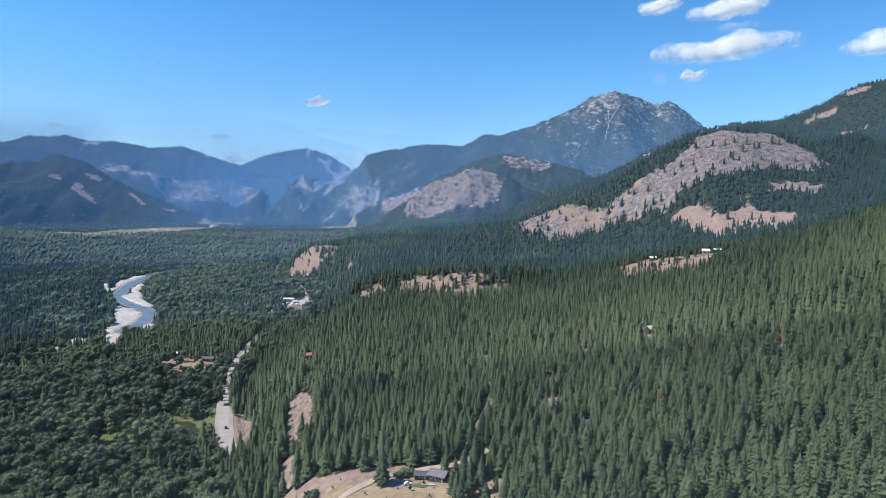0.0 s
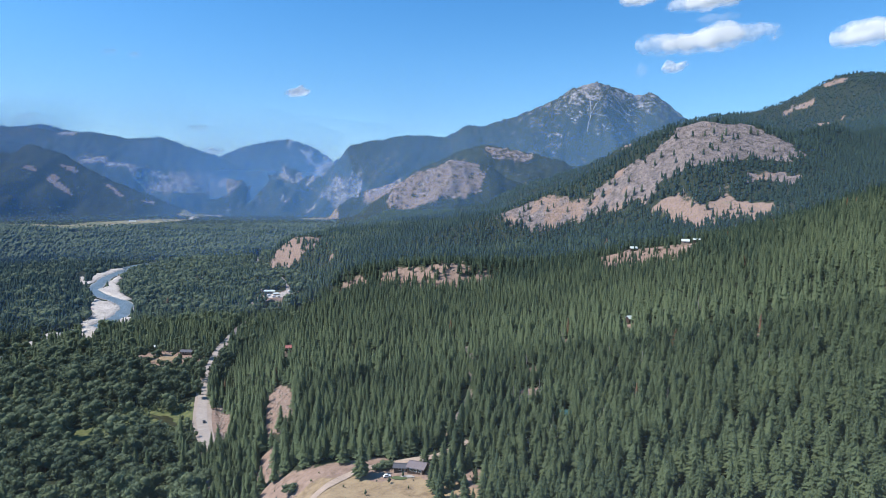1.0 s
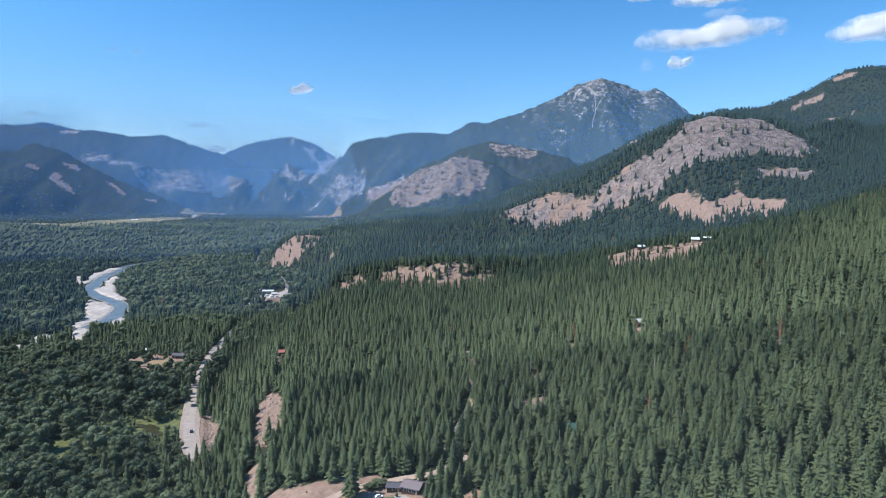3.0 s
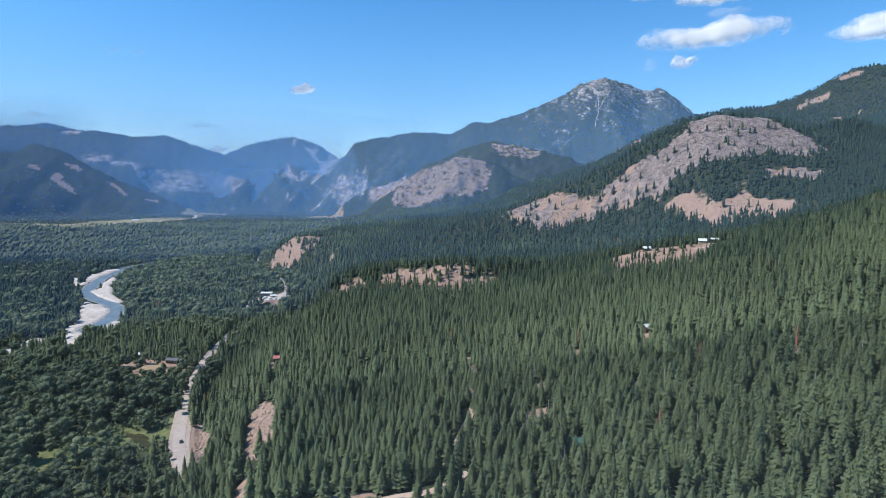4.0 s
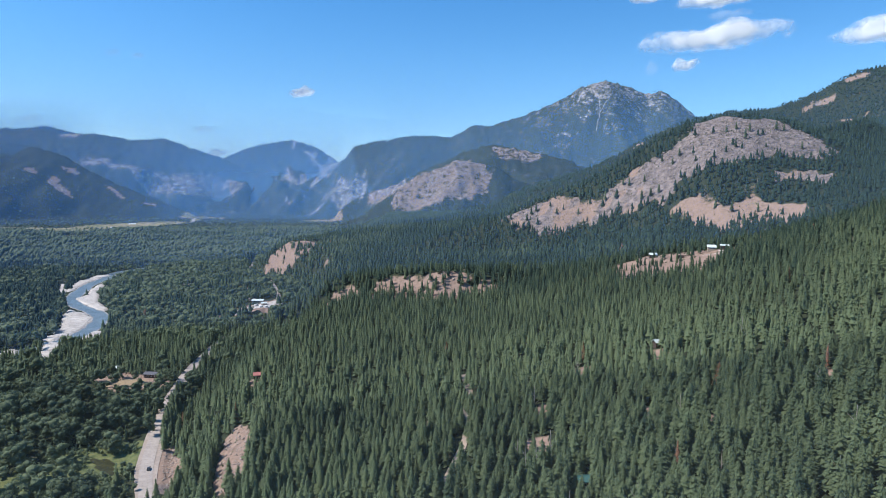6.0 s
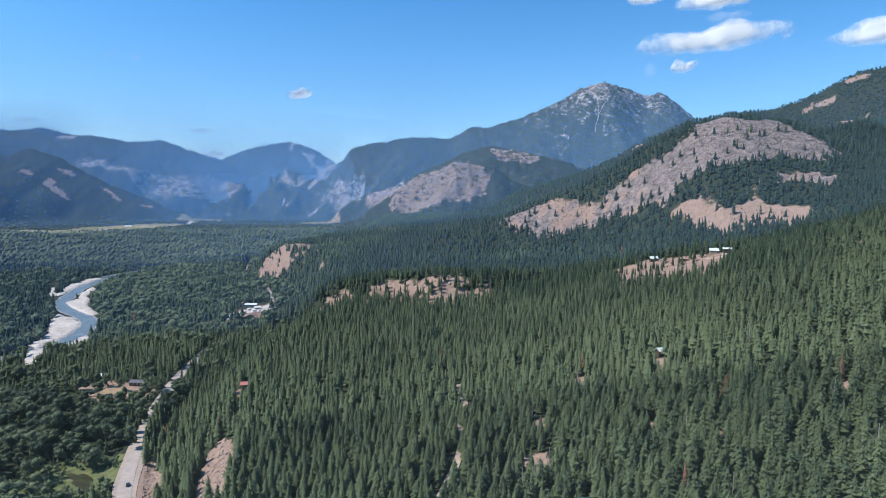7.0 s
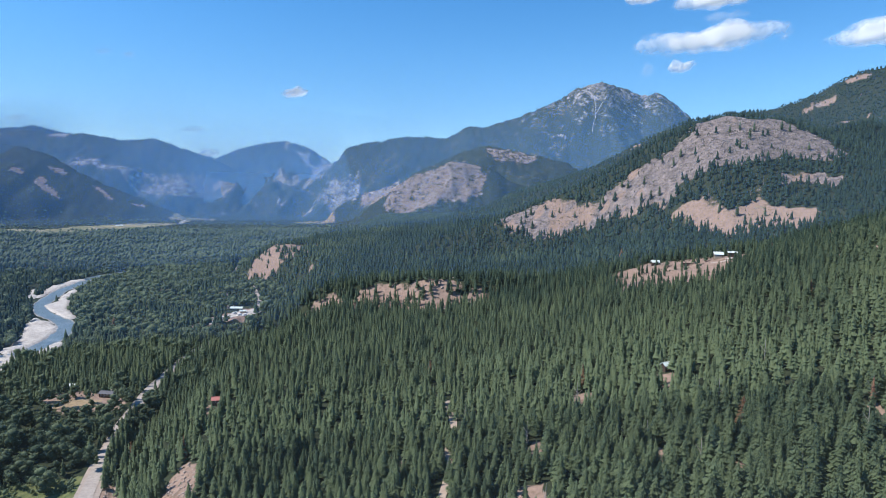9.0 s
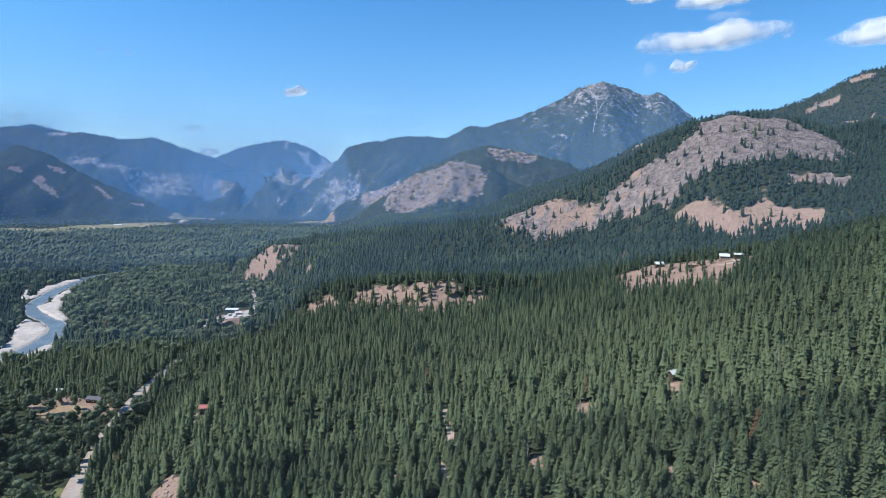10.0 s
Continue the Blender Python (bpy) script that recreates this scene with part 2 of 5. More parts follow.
meadow_c = ramp(gn, gl, noise_node(gn, gl, 4, 5), (0.3, (0.07, 0.098, 0.04)), (0.7, (0.175, 0.182, 0.08)))
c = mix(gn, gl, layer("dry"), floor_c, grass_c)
straw_c = ramp(gn, gl, noise_node(gn, gl, 6, 6, None, 0.7), (0.33, (0.20, 0.145, 0.095)), (0.5, (0.305, 0.228, 0.145)), (0.68, (0.37, 0.285, 0.18)))
c = mix(gn, gl, layer("straw"), c, straw_c)
stony = layer("rock")
c = mix(gn, gl, stony, c, rock_c)
granite_c = ramp(gn, gl, noise_node(gn, gl, 34, 9, None, 0.8), (0.38, (0.17, 0.148, 0.142)), (0.5, (0.31, 0.27, 0.257)), (0.64, (0.48, 0.42, 0.40)))
c = mix(gn, gl, layer("granite"), c, granite_c)
c = mix(gn, gl, layer("field"), c, field_c)
c = mix(gn, gl, layer("meadow"), c, meadow_c)
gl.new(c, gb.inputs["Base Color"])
bump(gn, gl, gb, maths(gn, gl, "ADD", noise_node(gn, gl, 9, 9, None, 0.8), maths(gn, gl, "MULTIPLY", breakup, 2.0)), 1.0, 4.5)
_relief = gb.inputs["Normal"].links[0].from_node
gl.new(maths(gn, gl, "ADD", maths(gn, gl, "MULTIPLY", stony, 0.7), 0.3), _relief.inputs["Strength"])

stone = plain("stone", (0.34, 0.28, 0.245), 0.45, 1.2, 0.9, 0, 0.1)
scree_mat = plain("pale_scree", (0.33, 0.30, 0.285), 0.3, 9.0, 0.95)
gravel = plain("river_gravel", (0.45, 0.41, 0.37), 0.42, 4.5, 0.9, 0, 0.1)
asphalt = plain("worn_road", (0.37, 0.32, 0.285), 0.22, 2.2, 0.85)
shoulder_mat = plain("road_gravel", (0.34, 0.28, 0.24), 0.25, 1.5, 0.95)
dirt = plain("pale_dirt", (0.37, 0.29, 0.235), 0.25, 1.2, 0.95)
lawn_mat = plain("lawn", (0.09, 0.115, 0.05), 0.3, 0.8, 0.9)
timber_dark = plain("dark_stained_timber", (0.075, 0.052, 0.042), 0.3, 0.6, 0.7)
timber_pale = plain("weathered_timber", (0.36, 0.29, 0.22), 0.25, 0.6, 0.8)
plum_metal = plain("grey_purple_roof_metal", (0.22, 0.185, 0.19), 0.1, 1.5, 0.5, 0.2)
dark_metal = plain("charcoal_roof", (0.10, 0.10, 0.115), 0.15, 1.0, 0.6)
red_metal = plain("red_roof_metal", (0.50, 0.19, 0.16), 0.1, 1.0, 0.5)
white_metal = plain("white_roof_metal", (0.62, 0.68, 0.65), 0.06, 1.5, 0.45)
white_paint = plain("white_paint", (0.80, 0.79, 0.76), 0.06, 1.0, 0.5)
green_metal = plain("green_roof_metal", (0.055, 0.13, 0.115), 0.1, 1.0, 0.5)
rubber = plain("tyre_rubber", (0.03, 0.03, 0.03), 0.1, 0.2, 0.85)
car_paint = plain("dark_car_paint", (0.05, 0.055, 0.065), 0.05, 0.5, 0.25)
concrete = plain("pale_concrete", (0.36, 0.34, 0.31), 0.12, 0.8, 0.85)
pane_mat, pn, pl, pb = material("window_glass", 0.05, 0, 0.8)
pb.inputs["Base Color"].default_value = (0.02, 0.025, 0.03, 1)
dead_wood = plain("silvered_dead_wood", (0.36, 0.32, 0.29), 0.2, 0.4, 0.9)
water_mat, wn, wl, wb = material("river_water", 0.3, 0, 0.35)
wl.new(ramp(wn, wl, noise_node(wn, wl, 14, 3), (0.35, (0.10, 0.135, 0.145)), (0.7, (0.20, 0.23, 0.23))), wb.inputs["Base Color"])
bump(wn, wl, wb, noise_node(wn, wl, 2.2, 4), 0.25, 0.3)
pond_mat, pn2, pl2, pb2 = material("pond_water", 0.5, 0, 0.15)
pl2.new(ramp(pn2, pl2, noise_node(pn2, pl2, 3, 3), (0.4, (0.030, 0.030, 0.012)), (0.7, (0.06, 0.06, 0.022))), pb2.inputs["Base Color"])

# haze put in as colour: a weak film, tinted bluer with distance, densest low down
haze_mat = bpy.data.materials.new("haze_sheet_tint")
haze_mat.use_nodes = True
hn, hl = haze_mat.node_tree.nodes, haze_mat.node_tree.links
hn.remove(hn["Principled BSDF"])
_d, _t, _c = hn.new("ShaderNodeBsdfDiffuse"), hn.new("ShaderNodeBsdfTranslucent"), hn.new("ShaderNodeBsdfTransparent")
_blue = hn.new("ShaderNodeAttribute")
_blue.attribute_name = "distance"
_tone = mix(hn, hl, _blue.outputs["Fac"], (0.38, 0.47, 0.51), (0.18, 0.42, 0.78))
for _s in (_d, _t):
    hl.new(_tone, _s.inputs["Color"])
_h = hn.new("ShaderNodeMixShader")
_h.inputs[0].default_value = 0.3
hl.new(_d.outputs[0], _h.inputs[1])
hl.new(_t.outputs[0], _h.inputs[2])
_fade = hn.new("ShaderNodeAttribute")
_fade.attribute_name = "thickness"
_m = hn.new("ShaderNodeMixShader")
hl.new(_fade.outputs["Fac"], _m.inputs[0])
hl.new(_c.outputs[0], _m.inputs[1])
hl.new(_h.outputs[0], _m.inputs[2])
hl.new(_m.outputs[0], hn["Material Output"].inputs["Surface"])

# cloud: white, thinning to nothing at its torn rim
cloud_mat = bpy.data.materials.new("cloud_vapour")
cloud_mat.use_nodes = True
cn, cl = cloud_mat.node_tree.nodes, cloud_mat.node_tree.links
cn.remove(cn["Principled BSDF"])
_d, _t, _c = cn.new("ShaderNodeBsdfDiffuse"), cn.new("ShaderNodeBsdfTranslucent"), cn.new("ShaderNodeBsdfTransparent")
for _s in (_d, _t):
    _s.inputs["Color"].default_value = (0.95, 0.95, 0.97, 1)
_h = cn.new("ShaderNodeMixShader")
cl.new(_d.outputs[0], _h.inputs[1])
cl.new(_t.outputs[0], _h.inputs[2])
# faint emission added in place of sunlight scattered inside the cloud
_glow, _sum = cn.new("ShaderNodeEmission"), cn.new("ShaderNodeAddShader")
_glow.inputs["Color"].default_value, _glow.inputs["Strength"].default_value = (1, 0.99, 0.99, 1), 0.14
cl.new(_h.outputs[0], _sum.inputs[0])
cl.new(_glow.outputs[0], _sum.inputs[1])
_h = _sum
_at = cn.new("ShaderNodeAttribute")
_at.attribute_name = "thickness"
_thin = maths(cn, cl, "SUBTRACT", maths(cn, cl, "ADD", _at.outputs["Fac"], maths(cn, cl, "MULTIPLY", noise_node(cn, cl, 95, 5, None, 0.55), 1.2)), 0.70)
_thin = maths(cn, cl, "MULTIPLY", _thin, 1.3)
_clamp = cn.new("ShaderNodeClamp")
cl.new(_thin, _clamp.inputs[0])
_top = cn.new("ShaderNodeAttribute")
_top.attribute_name = "ceiling"
_al = maths(cn, cl, "MULTIPLY", _clamp.outputs[0], _top.outputs["Fac"])
_m = cn.new("ShaderNodeMixShader")
cl.new(_al, _m.inputs[0])
cl.new(_c.outputs[0], _m.inputs[1])
cl.new(_h.outputs[0], _m.inputs[2])
cl.new(_m.outputs[0], cn["Material Output"].inputs["Surface"])

# ---- the ground: one sheet to the horizon ----
# open patches in the forest: x, y, half length, half width, turn in degrees, how strongly rock rather than dry grass
BLUFFS = [(-530, 1310, 60, 42, 0, 0.06), (-505, 1275, 44, 40, 0, 0.06), (-250, 806, 24, 24, 0, 0.0), (-190, 808, 30, 22, 0, 0.08), (-122, 802, 34, 28, 0, 0.08), (-72, 802, 12, 22, 0, 0.0),
          (-468, 1262, 32, 30, 0, 0.1), (-397, 1150, 9, 8, 0, 0.2), (-515, 1100, 26, 14, 0, 0.1), (-382, 905, 13, 42, 8, 0.0), (-424, 930, 30, 92, -10, 0.1), (-656, 1116, 18, 8, 0, 0)]
RIDGE_PATCHES = [(850, 2290, 52, 20, 10, 0.3), (985, 2362, 36, 24, 0, 0.4), (238, 2246, 20, 11, 10, 0.4), (292, 2262, 17, 10, 20, 0.4), (875, 2115, 45, 12, 0, 0.1)]
ROAD_CUTS = [(-230, 414, 7, 38, 31, 0.25), (-172, 388, 9, 40, 24, 0.22), (-150, 320, 7, 17, 15, 0.2), (-122, 288, 20, 12, -20, 0.0), (-372, 570, 36, 22, 0, 0), (-209, 489, 6, 6, 0, 0)]
FOREST_GAPS = [(-84, 270, 64, 33, 0, 0.0), (-1, 420, 5, 14, 0, 0), (-70, 412, 9, 10, 0, 0), (52, 398, 4, 9, 0, 0), (77, 382, 4, 9, 0, 0), (24, 486, 6, 9, 0, 0),
               (139, 408, 4, 10, 0, 0), (-3, 380, 7, 9, 0, 0), (74, 494, 8, 10, 0, 0), (267, 690, 26, 8, 0, 0)]
FAR_SLIDES = [(-2970, 3236, 42, 16, 5, 0.3), (-2785, 3240, 95, 24, -12, 0.4), (-2842, 3398, 46, 18, 18, 0.3), (-2850, 3290, 30, 14, 0, 0.3), (-2571, 3425, 72, 13, -10, 0.3), (-2375, 3460, 40, 14, 40, 0.3),
              (-3540, 4235, 70, 14, 10, 0.5), (-1790, 4655, 115, 15, -22, 0.9), (-1890, 4430, 75, 10, -33, 0.9), (-1795, 4197, 45, 8, 0, 0.5), (-1590, 4200, 70, 12, 0, 0.5)]
PATCHES = BLUFFS + RIDGE_PATCHES + ROAD_CUTS + FOREST_GAPS + FAR_SLIDES
TRAIL = [(-58, 505, 0), (-49, 470, 0), (-46, 437, 0), (-41, 400, 0), (-43, 362, 0), (-48, 330, 0)]
DRIVE = [(-120, 240, 0), (-98, 274, 0), (-84, 292, 0), (-66, 300, 0), (-48, 306, 0), (-34, 322, 0)]
# gravel bars by their outline in plan: inside the bends, and along the upper bank
INNER_BAR = [(-690, 868), (-658, 853), (-617, 826), (-589, 785), (-573, 749), (-566, 726), (-562, 690), (-580, 705), (-602, 745), (-622, 780), (-660, 822)]
OUTER_BAR = [(-806, 1059), (-837, 1130), (-774, 1042), (-735, 980), (-692, 927), (-631, 872), (-647, 878), (-689, 908), (-717, 921), (-747, 954), (-763, 995)]
UPPER_BAR = [(-815, 1010), (-845, 1055), (-885, 1118), (-905, 1190), (-900, 1230), (-885, 1185), (-866, 1120), (-828, 1046)]
SIDE_CHANNEL = [(-935, 1130), (-915, 1125), (-850, 1042), (-813, 1000), (-836, 1018), (-870, 1056)]
NEAR_BAR = [(-555, 748), (-545, 722), (-540, 690), (-530, 690), (-534, 725), (-540, 752)]
DRIFT_BAR = [(-570, 690), (-545, 688), (-520, 655), (-495, 618), (-505, 610), (-532, 640)]
LOWER_BAR = [(-574, 652), (-572, 618), (-562, 585), (-546, 575), (-548, 600), (-560, 640)]
BARS = [INNER_BAR, OUTER_BAR, UPPER_BAR, SIDE_CHANNEL, NEAR_BAR, DRIFT_BAR, LOWER_BAR]
FIELDS = [(-2080, 3560, 120, 60, 20), (-1990, 3330, 150, 22, -62), (-1320, 3470, 90, 60, -15), (-1640, 2010, 24, 110, 12), (-1500, 1880, 14, 60, 10)]
MEADOW = [(-280, 422, 34, 26, 20), (-300, 380, 22, 30, 0), (-262, 380, 14, 20, 0)]


# bare ground by its outline in plan, then how strongly rock and how strongly dry grass
BALD_FACE = [(139, 1210), (179, 1215), (208, 1217), (235, 1236), (256, 1270), (300, 1268), (331, 1258), (383, 1262), (415, 1216), (440, 1155), (401, 1131), (350, 1138), (306, 1105), (256, 1118), (214, 1126), (187, 1129), (144, 1161)]
BALD_SADDLE = [(90, 1200), (139, 1215), (190, 1205), (205, 1128), (176, 1098), (120, 1138)]
BALD_FOOT = [(-150, 1290), (-95, 1262), (-20, 1248), (39, 1232), (99, 1192), (144, 1156), (186, 1124), (150, 1120), (111, 1152), (59, 1180), (3, 1164), (-44, 1186), (-75, 1230)]
DRY_MEADOW = [(176, 1080), (198, 1085), (211, 1086), (235, 1050), (255, 1032), (290, 1038), (315, 1000), (330, 930), (321, 912), (291, 905), (263, 955), (221, 955), (198, 1035)]
SMALL_LEDGE = [(324, 1064), (331, 1100), (355, 1095), (388, 1092), (400, 1060), (384, 1043), (350, 1072)]
FARM_SHELF = [(70, 838), (119, 872), (146, 864), (165, 860), (200, 845), (228, 814), (196, 792), (163, 730), (143, 700), (108, 728), (76, 726)]
FAR_KNOB_FACE = [(-1044, 3564), (-1045, 3604), (-1042, 4050), (-829, 3651), (-627, 3275), (-510, 3288), (-473, 3635), (-330, 3327), (-301, 3280), (-306, 3173), (-417, 3068), (-552, 3044), (-771, 3128)]
HIGH_KNOB_FACE = [(-352, 3715), (-222, 3758), (-55, 3780), (-90, 3720), (-118, 3698), (-276, 3610), (-330, 3660)]
RANGE_FACE = [(-3300, 3985), (-3250, 4025), (-2833, 4075), (-2500, 4225), (-2143, 4305), (-2050, 4290), (-2272, 4185), (-2550, 3930), (-2768, 3940), (-2995, 3955)]
CLIFFS = [(-1675, 4326), (-1499, 4357), (-1359, 4263), (-1244, 4207), (-1223, 4112), (-1094, 3593), (-1369, 4098), (-1550, 4206)]
OUTLINES = [(BALD_FACE, 0.75, 1.0, 9),
            (BALD_SADDLE, 0.45, 1.0, 7),
            (BALD_FOOT, 0.5, 1.0, 7),
            (DRY_MEADOW, 0.05, 1.0, 11),
            (SMALL_LEDGE, 0.4, 1.0, 6),
            (FARM_SHELF, 0.1, 1.0, 7),
            (FAR_KNOB_FACE, 0.45, 1.0, 16),
            (HIGH_KNOB_FACE, 0.2, 0.9, 18),
            (RANGE_FACE, 0.62, 0.2, 45),
            (CLIFFS, 0.5, 0.2, 30)]
FARM = [(-2350, 2080), (-2045, 2050), (-1740, 2090), (-1770, 2500), (-1815, 2750), (-1900, 3090), (-2060, 3110), (-2130, 2720), (-2040, 2400)]


def outlined(x, y, corners, wander):
    """1 inside an outline in plan, falling to 0 across its uneven rim."""
    d, _, _ = along([(*p, 0) for p in corners + corners[:1]], x, y)
    odd = np.zeros(np.shape(x), bool)
    for (ax, ay), (bx, by) in zip(corners, corners[1:] + corners[:1]):
        odd ^= ((ay > y) != (by > y)) & (x < (bx - ax) * (y - ay) / ((by - ay) or 1e-9) + ax)
    return ease(0.5 + (np.where(odd, d, -d) + 1.6 * wander * rough(x, y, wander * 4, 3)) / wander)


def inside(x, y, cx, cy, a, b, turn, ragged=0.35):
    """1 within a patch of uneven outline, falling to 0 at its rim."""
    c, s = math.cos(radians(turn)), math.sin(radians(turn))
    u, v = (x - cx) * c + (y - cy) * s, (y - cy) * c - (x - cx) * s
    d = np.hypot(u / a, v / b) + ragged * rough(x, y, min(a, b) * 0.9, 3)
    return ease((1.12 - d) / 0.2)


def river_open(x, y):
    """True on the water and its gravel bars, and on the low bank before them."""
    wet = np.zeros(np.shape(x), bool)
    near = (y > 480) & (y < 1350) & (x < -440)
    if not near.any():
        return wet
    xn, yn = x[near], y[near]
    m, r_ = np.zeros(xn.shape, bool), np.hypot(xn, yn)
    for k in (0, 13, 26, 39, 52):
        k = k * ease((yn - 660) / 60)
        xk, yk = xn * (1 + k / r_), yn * (1 + k / r_)
        m |= along(RIVER, xk, yk)[0] < 10.5
        for bar in BARS:
            m |= outlined(xk, yk, bar, 5) > 0.6
    wet[near] = m
    return wet


STRAW = [(-78, 258, 58, 25, 0), (-374, 566, 20, 14, 0), (-1290, 3540, 110, 60, -15), (-2050, 3520, 130, 40, 15)]


def cover(x, y, z):
    """What lies on the ground: dry grass, rock, farmed field, green meadow, straw, granite, each 0 to 1."""
    dry, rock, field, meadow, straw = (np.zeros(np.shape(x)) for _ in range(5))
    for cx, cy, a, b, turn, stony in PATCHES:
        m = inside(x, y, cx, cy, a, b, turn)
        dry = np.maximum(dry, m)
        rock = np.maximum(rock, m * ease((stony + 0.55 * rough(x, y, 34, 4) - 0.25) / 0.3) if stony else 0)
    for corners, stony, grassy, wander in OUTLINES:
        m = outlined(x, y, corners, wander)
        if wander < 15:
            dry = np.maximum(dry, m * grassy)
            rock = np.maximum(rock, m * ease((stony + 0.6 * rough(x, y, 3.5 * wander, 4) - 0.22) / 0.34))
        else:
            # far faces: broken by trees and ledges
            dry = np.maximum(dry, m * grassy * 0.62)
            rock = np.maximum(rock, m * (0.22 + 0.52 * stony + 0.22 * rough(x, y, 2 * wander, 3)))
    field = np.maximum(field, outlined(x, y, FARM, 30))
    for p in FIELDS:
        field = np.maximum(field, inside(x, y, *p, 0.2))
    for p in MEADOW:
        meadow = np.maximum(meadow, inside(x, y, *p))
    for p in STRAW:
        straw = np.maximum(straw, inside(x, y, *p))
    # crags and slides on the far mountains
    far = ease((y - 3050) / 250)
    peak = far * ease((x + 1000) / 300) * (0.15 + 0.30 * ease((z - 600) / 400) + 0.30 * rough(x, y, 42, 4))
    slides = far * ease((rough(x, y, 75, 5) - 0.06) / 0.5) * 0.9
    dome = 0.75 * ease((y - 4330) / 60) * ease((-1500 - x) / 50) * ease((x + 2560) / 60) * ease((rough(x * 1.2, y * 0.4, 55, 5) + 0.3) / 0.7) * ease((x + 2250) / 350)
    speckle = far * ease((y - 3600) / 300) * np.clip(0.12 + 0.28 * rough(x, y, 110, 4) + 0.10 * ease((z - 480) / 450), 0, 0.4)
    rock = np.maximum.reduce([rock, peak, 0.3 * slides, 1.0 * dome, speckle])
    granite = rock * ease((y - 3560) / 60)
    return dry, rock - granite, field, meadow, straw, granite


def sheet(name, x, y, z, faces, mat_):
    me = bpy.data.meshes.new(name)
    me.from_pydata(np.stack([x, y, z], 1).tolist(), [], faces.tolist())
    me.materials.append(mat_)
    me.shade_smooth()
    return new(name, me)


# rings round the start of the flight, fine ahead and coarse behind
_turns = np.radians(np.concatenate([np.arange(-55, 38, 0.21), np.arange(38, 302, 8.0)]))
_rings = np.concatenate([[0.01, 40.0], np.geomspace(110, 2600, 215), np.linspace(2620, 6000, 168), [6500.0]])
_rr, _tt = np.meshgrid(_rings, _turns, indexing="ij")
gx, gy = (_rr * np.sin(_tt)).ravel(), (_rr * np.cos(_tt)).ravel()
gz = land(gx, gy)
_k, _n = len(_turns), len(_rings)
_i, _j = np.meshgrid(np.arange(_n - 1), np.arange(_k), indexing="ij")
_a, _b = (_i * _k + _j).ravel(), (_i * _k + (_j + 1) % _k).ravel()
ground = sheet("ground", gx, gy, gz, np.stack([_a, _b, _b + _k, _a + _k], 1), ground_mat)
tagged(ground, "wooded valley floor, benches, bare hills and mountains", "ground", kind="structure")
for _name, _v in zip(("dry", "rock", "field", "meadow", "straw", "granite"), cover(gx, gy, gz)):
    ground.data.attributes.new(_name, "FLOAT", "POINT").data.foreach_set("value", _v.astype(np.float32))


# ---- tinted sheets for haze over the valley, and the fair-weather clouds ----
def haze_film(base, lean, high, dense, turns=(-64, 48), fade=0, clear=0.0):
    """A tinted sheet in place of haze round the valley: its radius at the foot, how it leans away with height, and its
    density.
    """
    a = np.radians(np.linspace(*turns, 57))
    n, rows = len(a), np.linspace(0, 1, 11)
    z = np.repeat(-40 + (high + 40) * rows, n)
    r = base + lean * np.clip(z, 0, None)
    x, y = r * np.tile(np.sin(a), 11), r * np.tile(np.cos(a), 11)
    i, j = (q.ravel() for q in np.meshgrid(np.arange(10), np.arange(n - 1), indexing="ij"))
    k = i * n + j
    ob = sheet("haze", x, y, z, np.stack([k, k + 1, k + 1 + n, k + n], 1), haze_mat)
    d = dense * np.repeat(1 - ease((rows - 0.3) / 0.7), n)
    # clear thins the film towards the right
    d = d * np.tile(1 - clear * ease((np.degrees(a) + 14) / 14), 11)
    if fade:
        d = d * np.tile(ease((turns[1] - np.degrees(a)) / fade) * (ease((np.degrees(a) - turns[0]) / fade) if turns[0] > -60 else 1), 11)
    ob.data.attributes.new("thickness", "FLOAT", "POINT").data.foreach_set("value", d.astype(np.float32))
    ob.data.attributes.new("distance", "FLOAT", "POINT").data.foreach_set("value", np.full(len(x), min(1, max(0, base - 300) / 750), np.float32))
    ob.visible_shadow = False
    return tagged(ob, "tinted see-through sheet in place of haze over the valley", "haze", kind="structure")


# nearest film is added to brighten the dark gaps of the near forest
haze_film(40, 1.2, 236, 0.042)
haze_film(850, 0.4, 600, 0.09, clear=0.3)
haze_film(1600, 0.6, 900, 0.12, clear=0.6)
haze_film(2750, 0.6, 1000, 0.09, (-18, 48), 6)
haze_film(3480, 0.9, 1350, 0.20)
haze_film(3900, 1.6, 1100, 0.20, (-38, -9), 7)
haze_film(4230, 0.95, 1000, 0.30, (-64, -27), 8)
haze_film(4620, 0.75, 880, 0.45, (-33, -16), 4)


def haze_bank(x0, x1, y0, lean, high, dense):
    """A straight tinted sheet in place of the haze that fills the valley behind a range."""
    u, v = (q.ravel() for q in np.meshgrid(np.linspace(0, 1, 21), np.linspace(0, 1, 9), indexing="xy"))
    x, z = x0 + (x1 - x0) * u, high * v
    i, j = (q.ravel() for q in np.meshgrid(np.arange(8), np.arange(20), indexing="ij"))
    k = i * 21 + j
    ob = sheet("haze", x, y0 + lean * (x - x0), z, np.stack([k, k + 1, k + 22, k + 21], 1), haze_mat)
    d = dense * (1 - ease((v - 0.7) / 0.3)) * ease((1 - u) / 0.25)
    ob.data.attributes.new("thickness", "FLOAT", "POINT").data.foreach_set("value", d.astype(np.float32))
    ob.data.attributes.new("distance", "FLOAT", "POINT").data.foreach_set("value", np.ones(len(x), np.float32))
    ob.visible_shadow = False
    return tagged(ob, "tinted see-through sheet in place of haze over the valley", "haze", kind="structure")


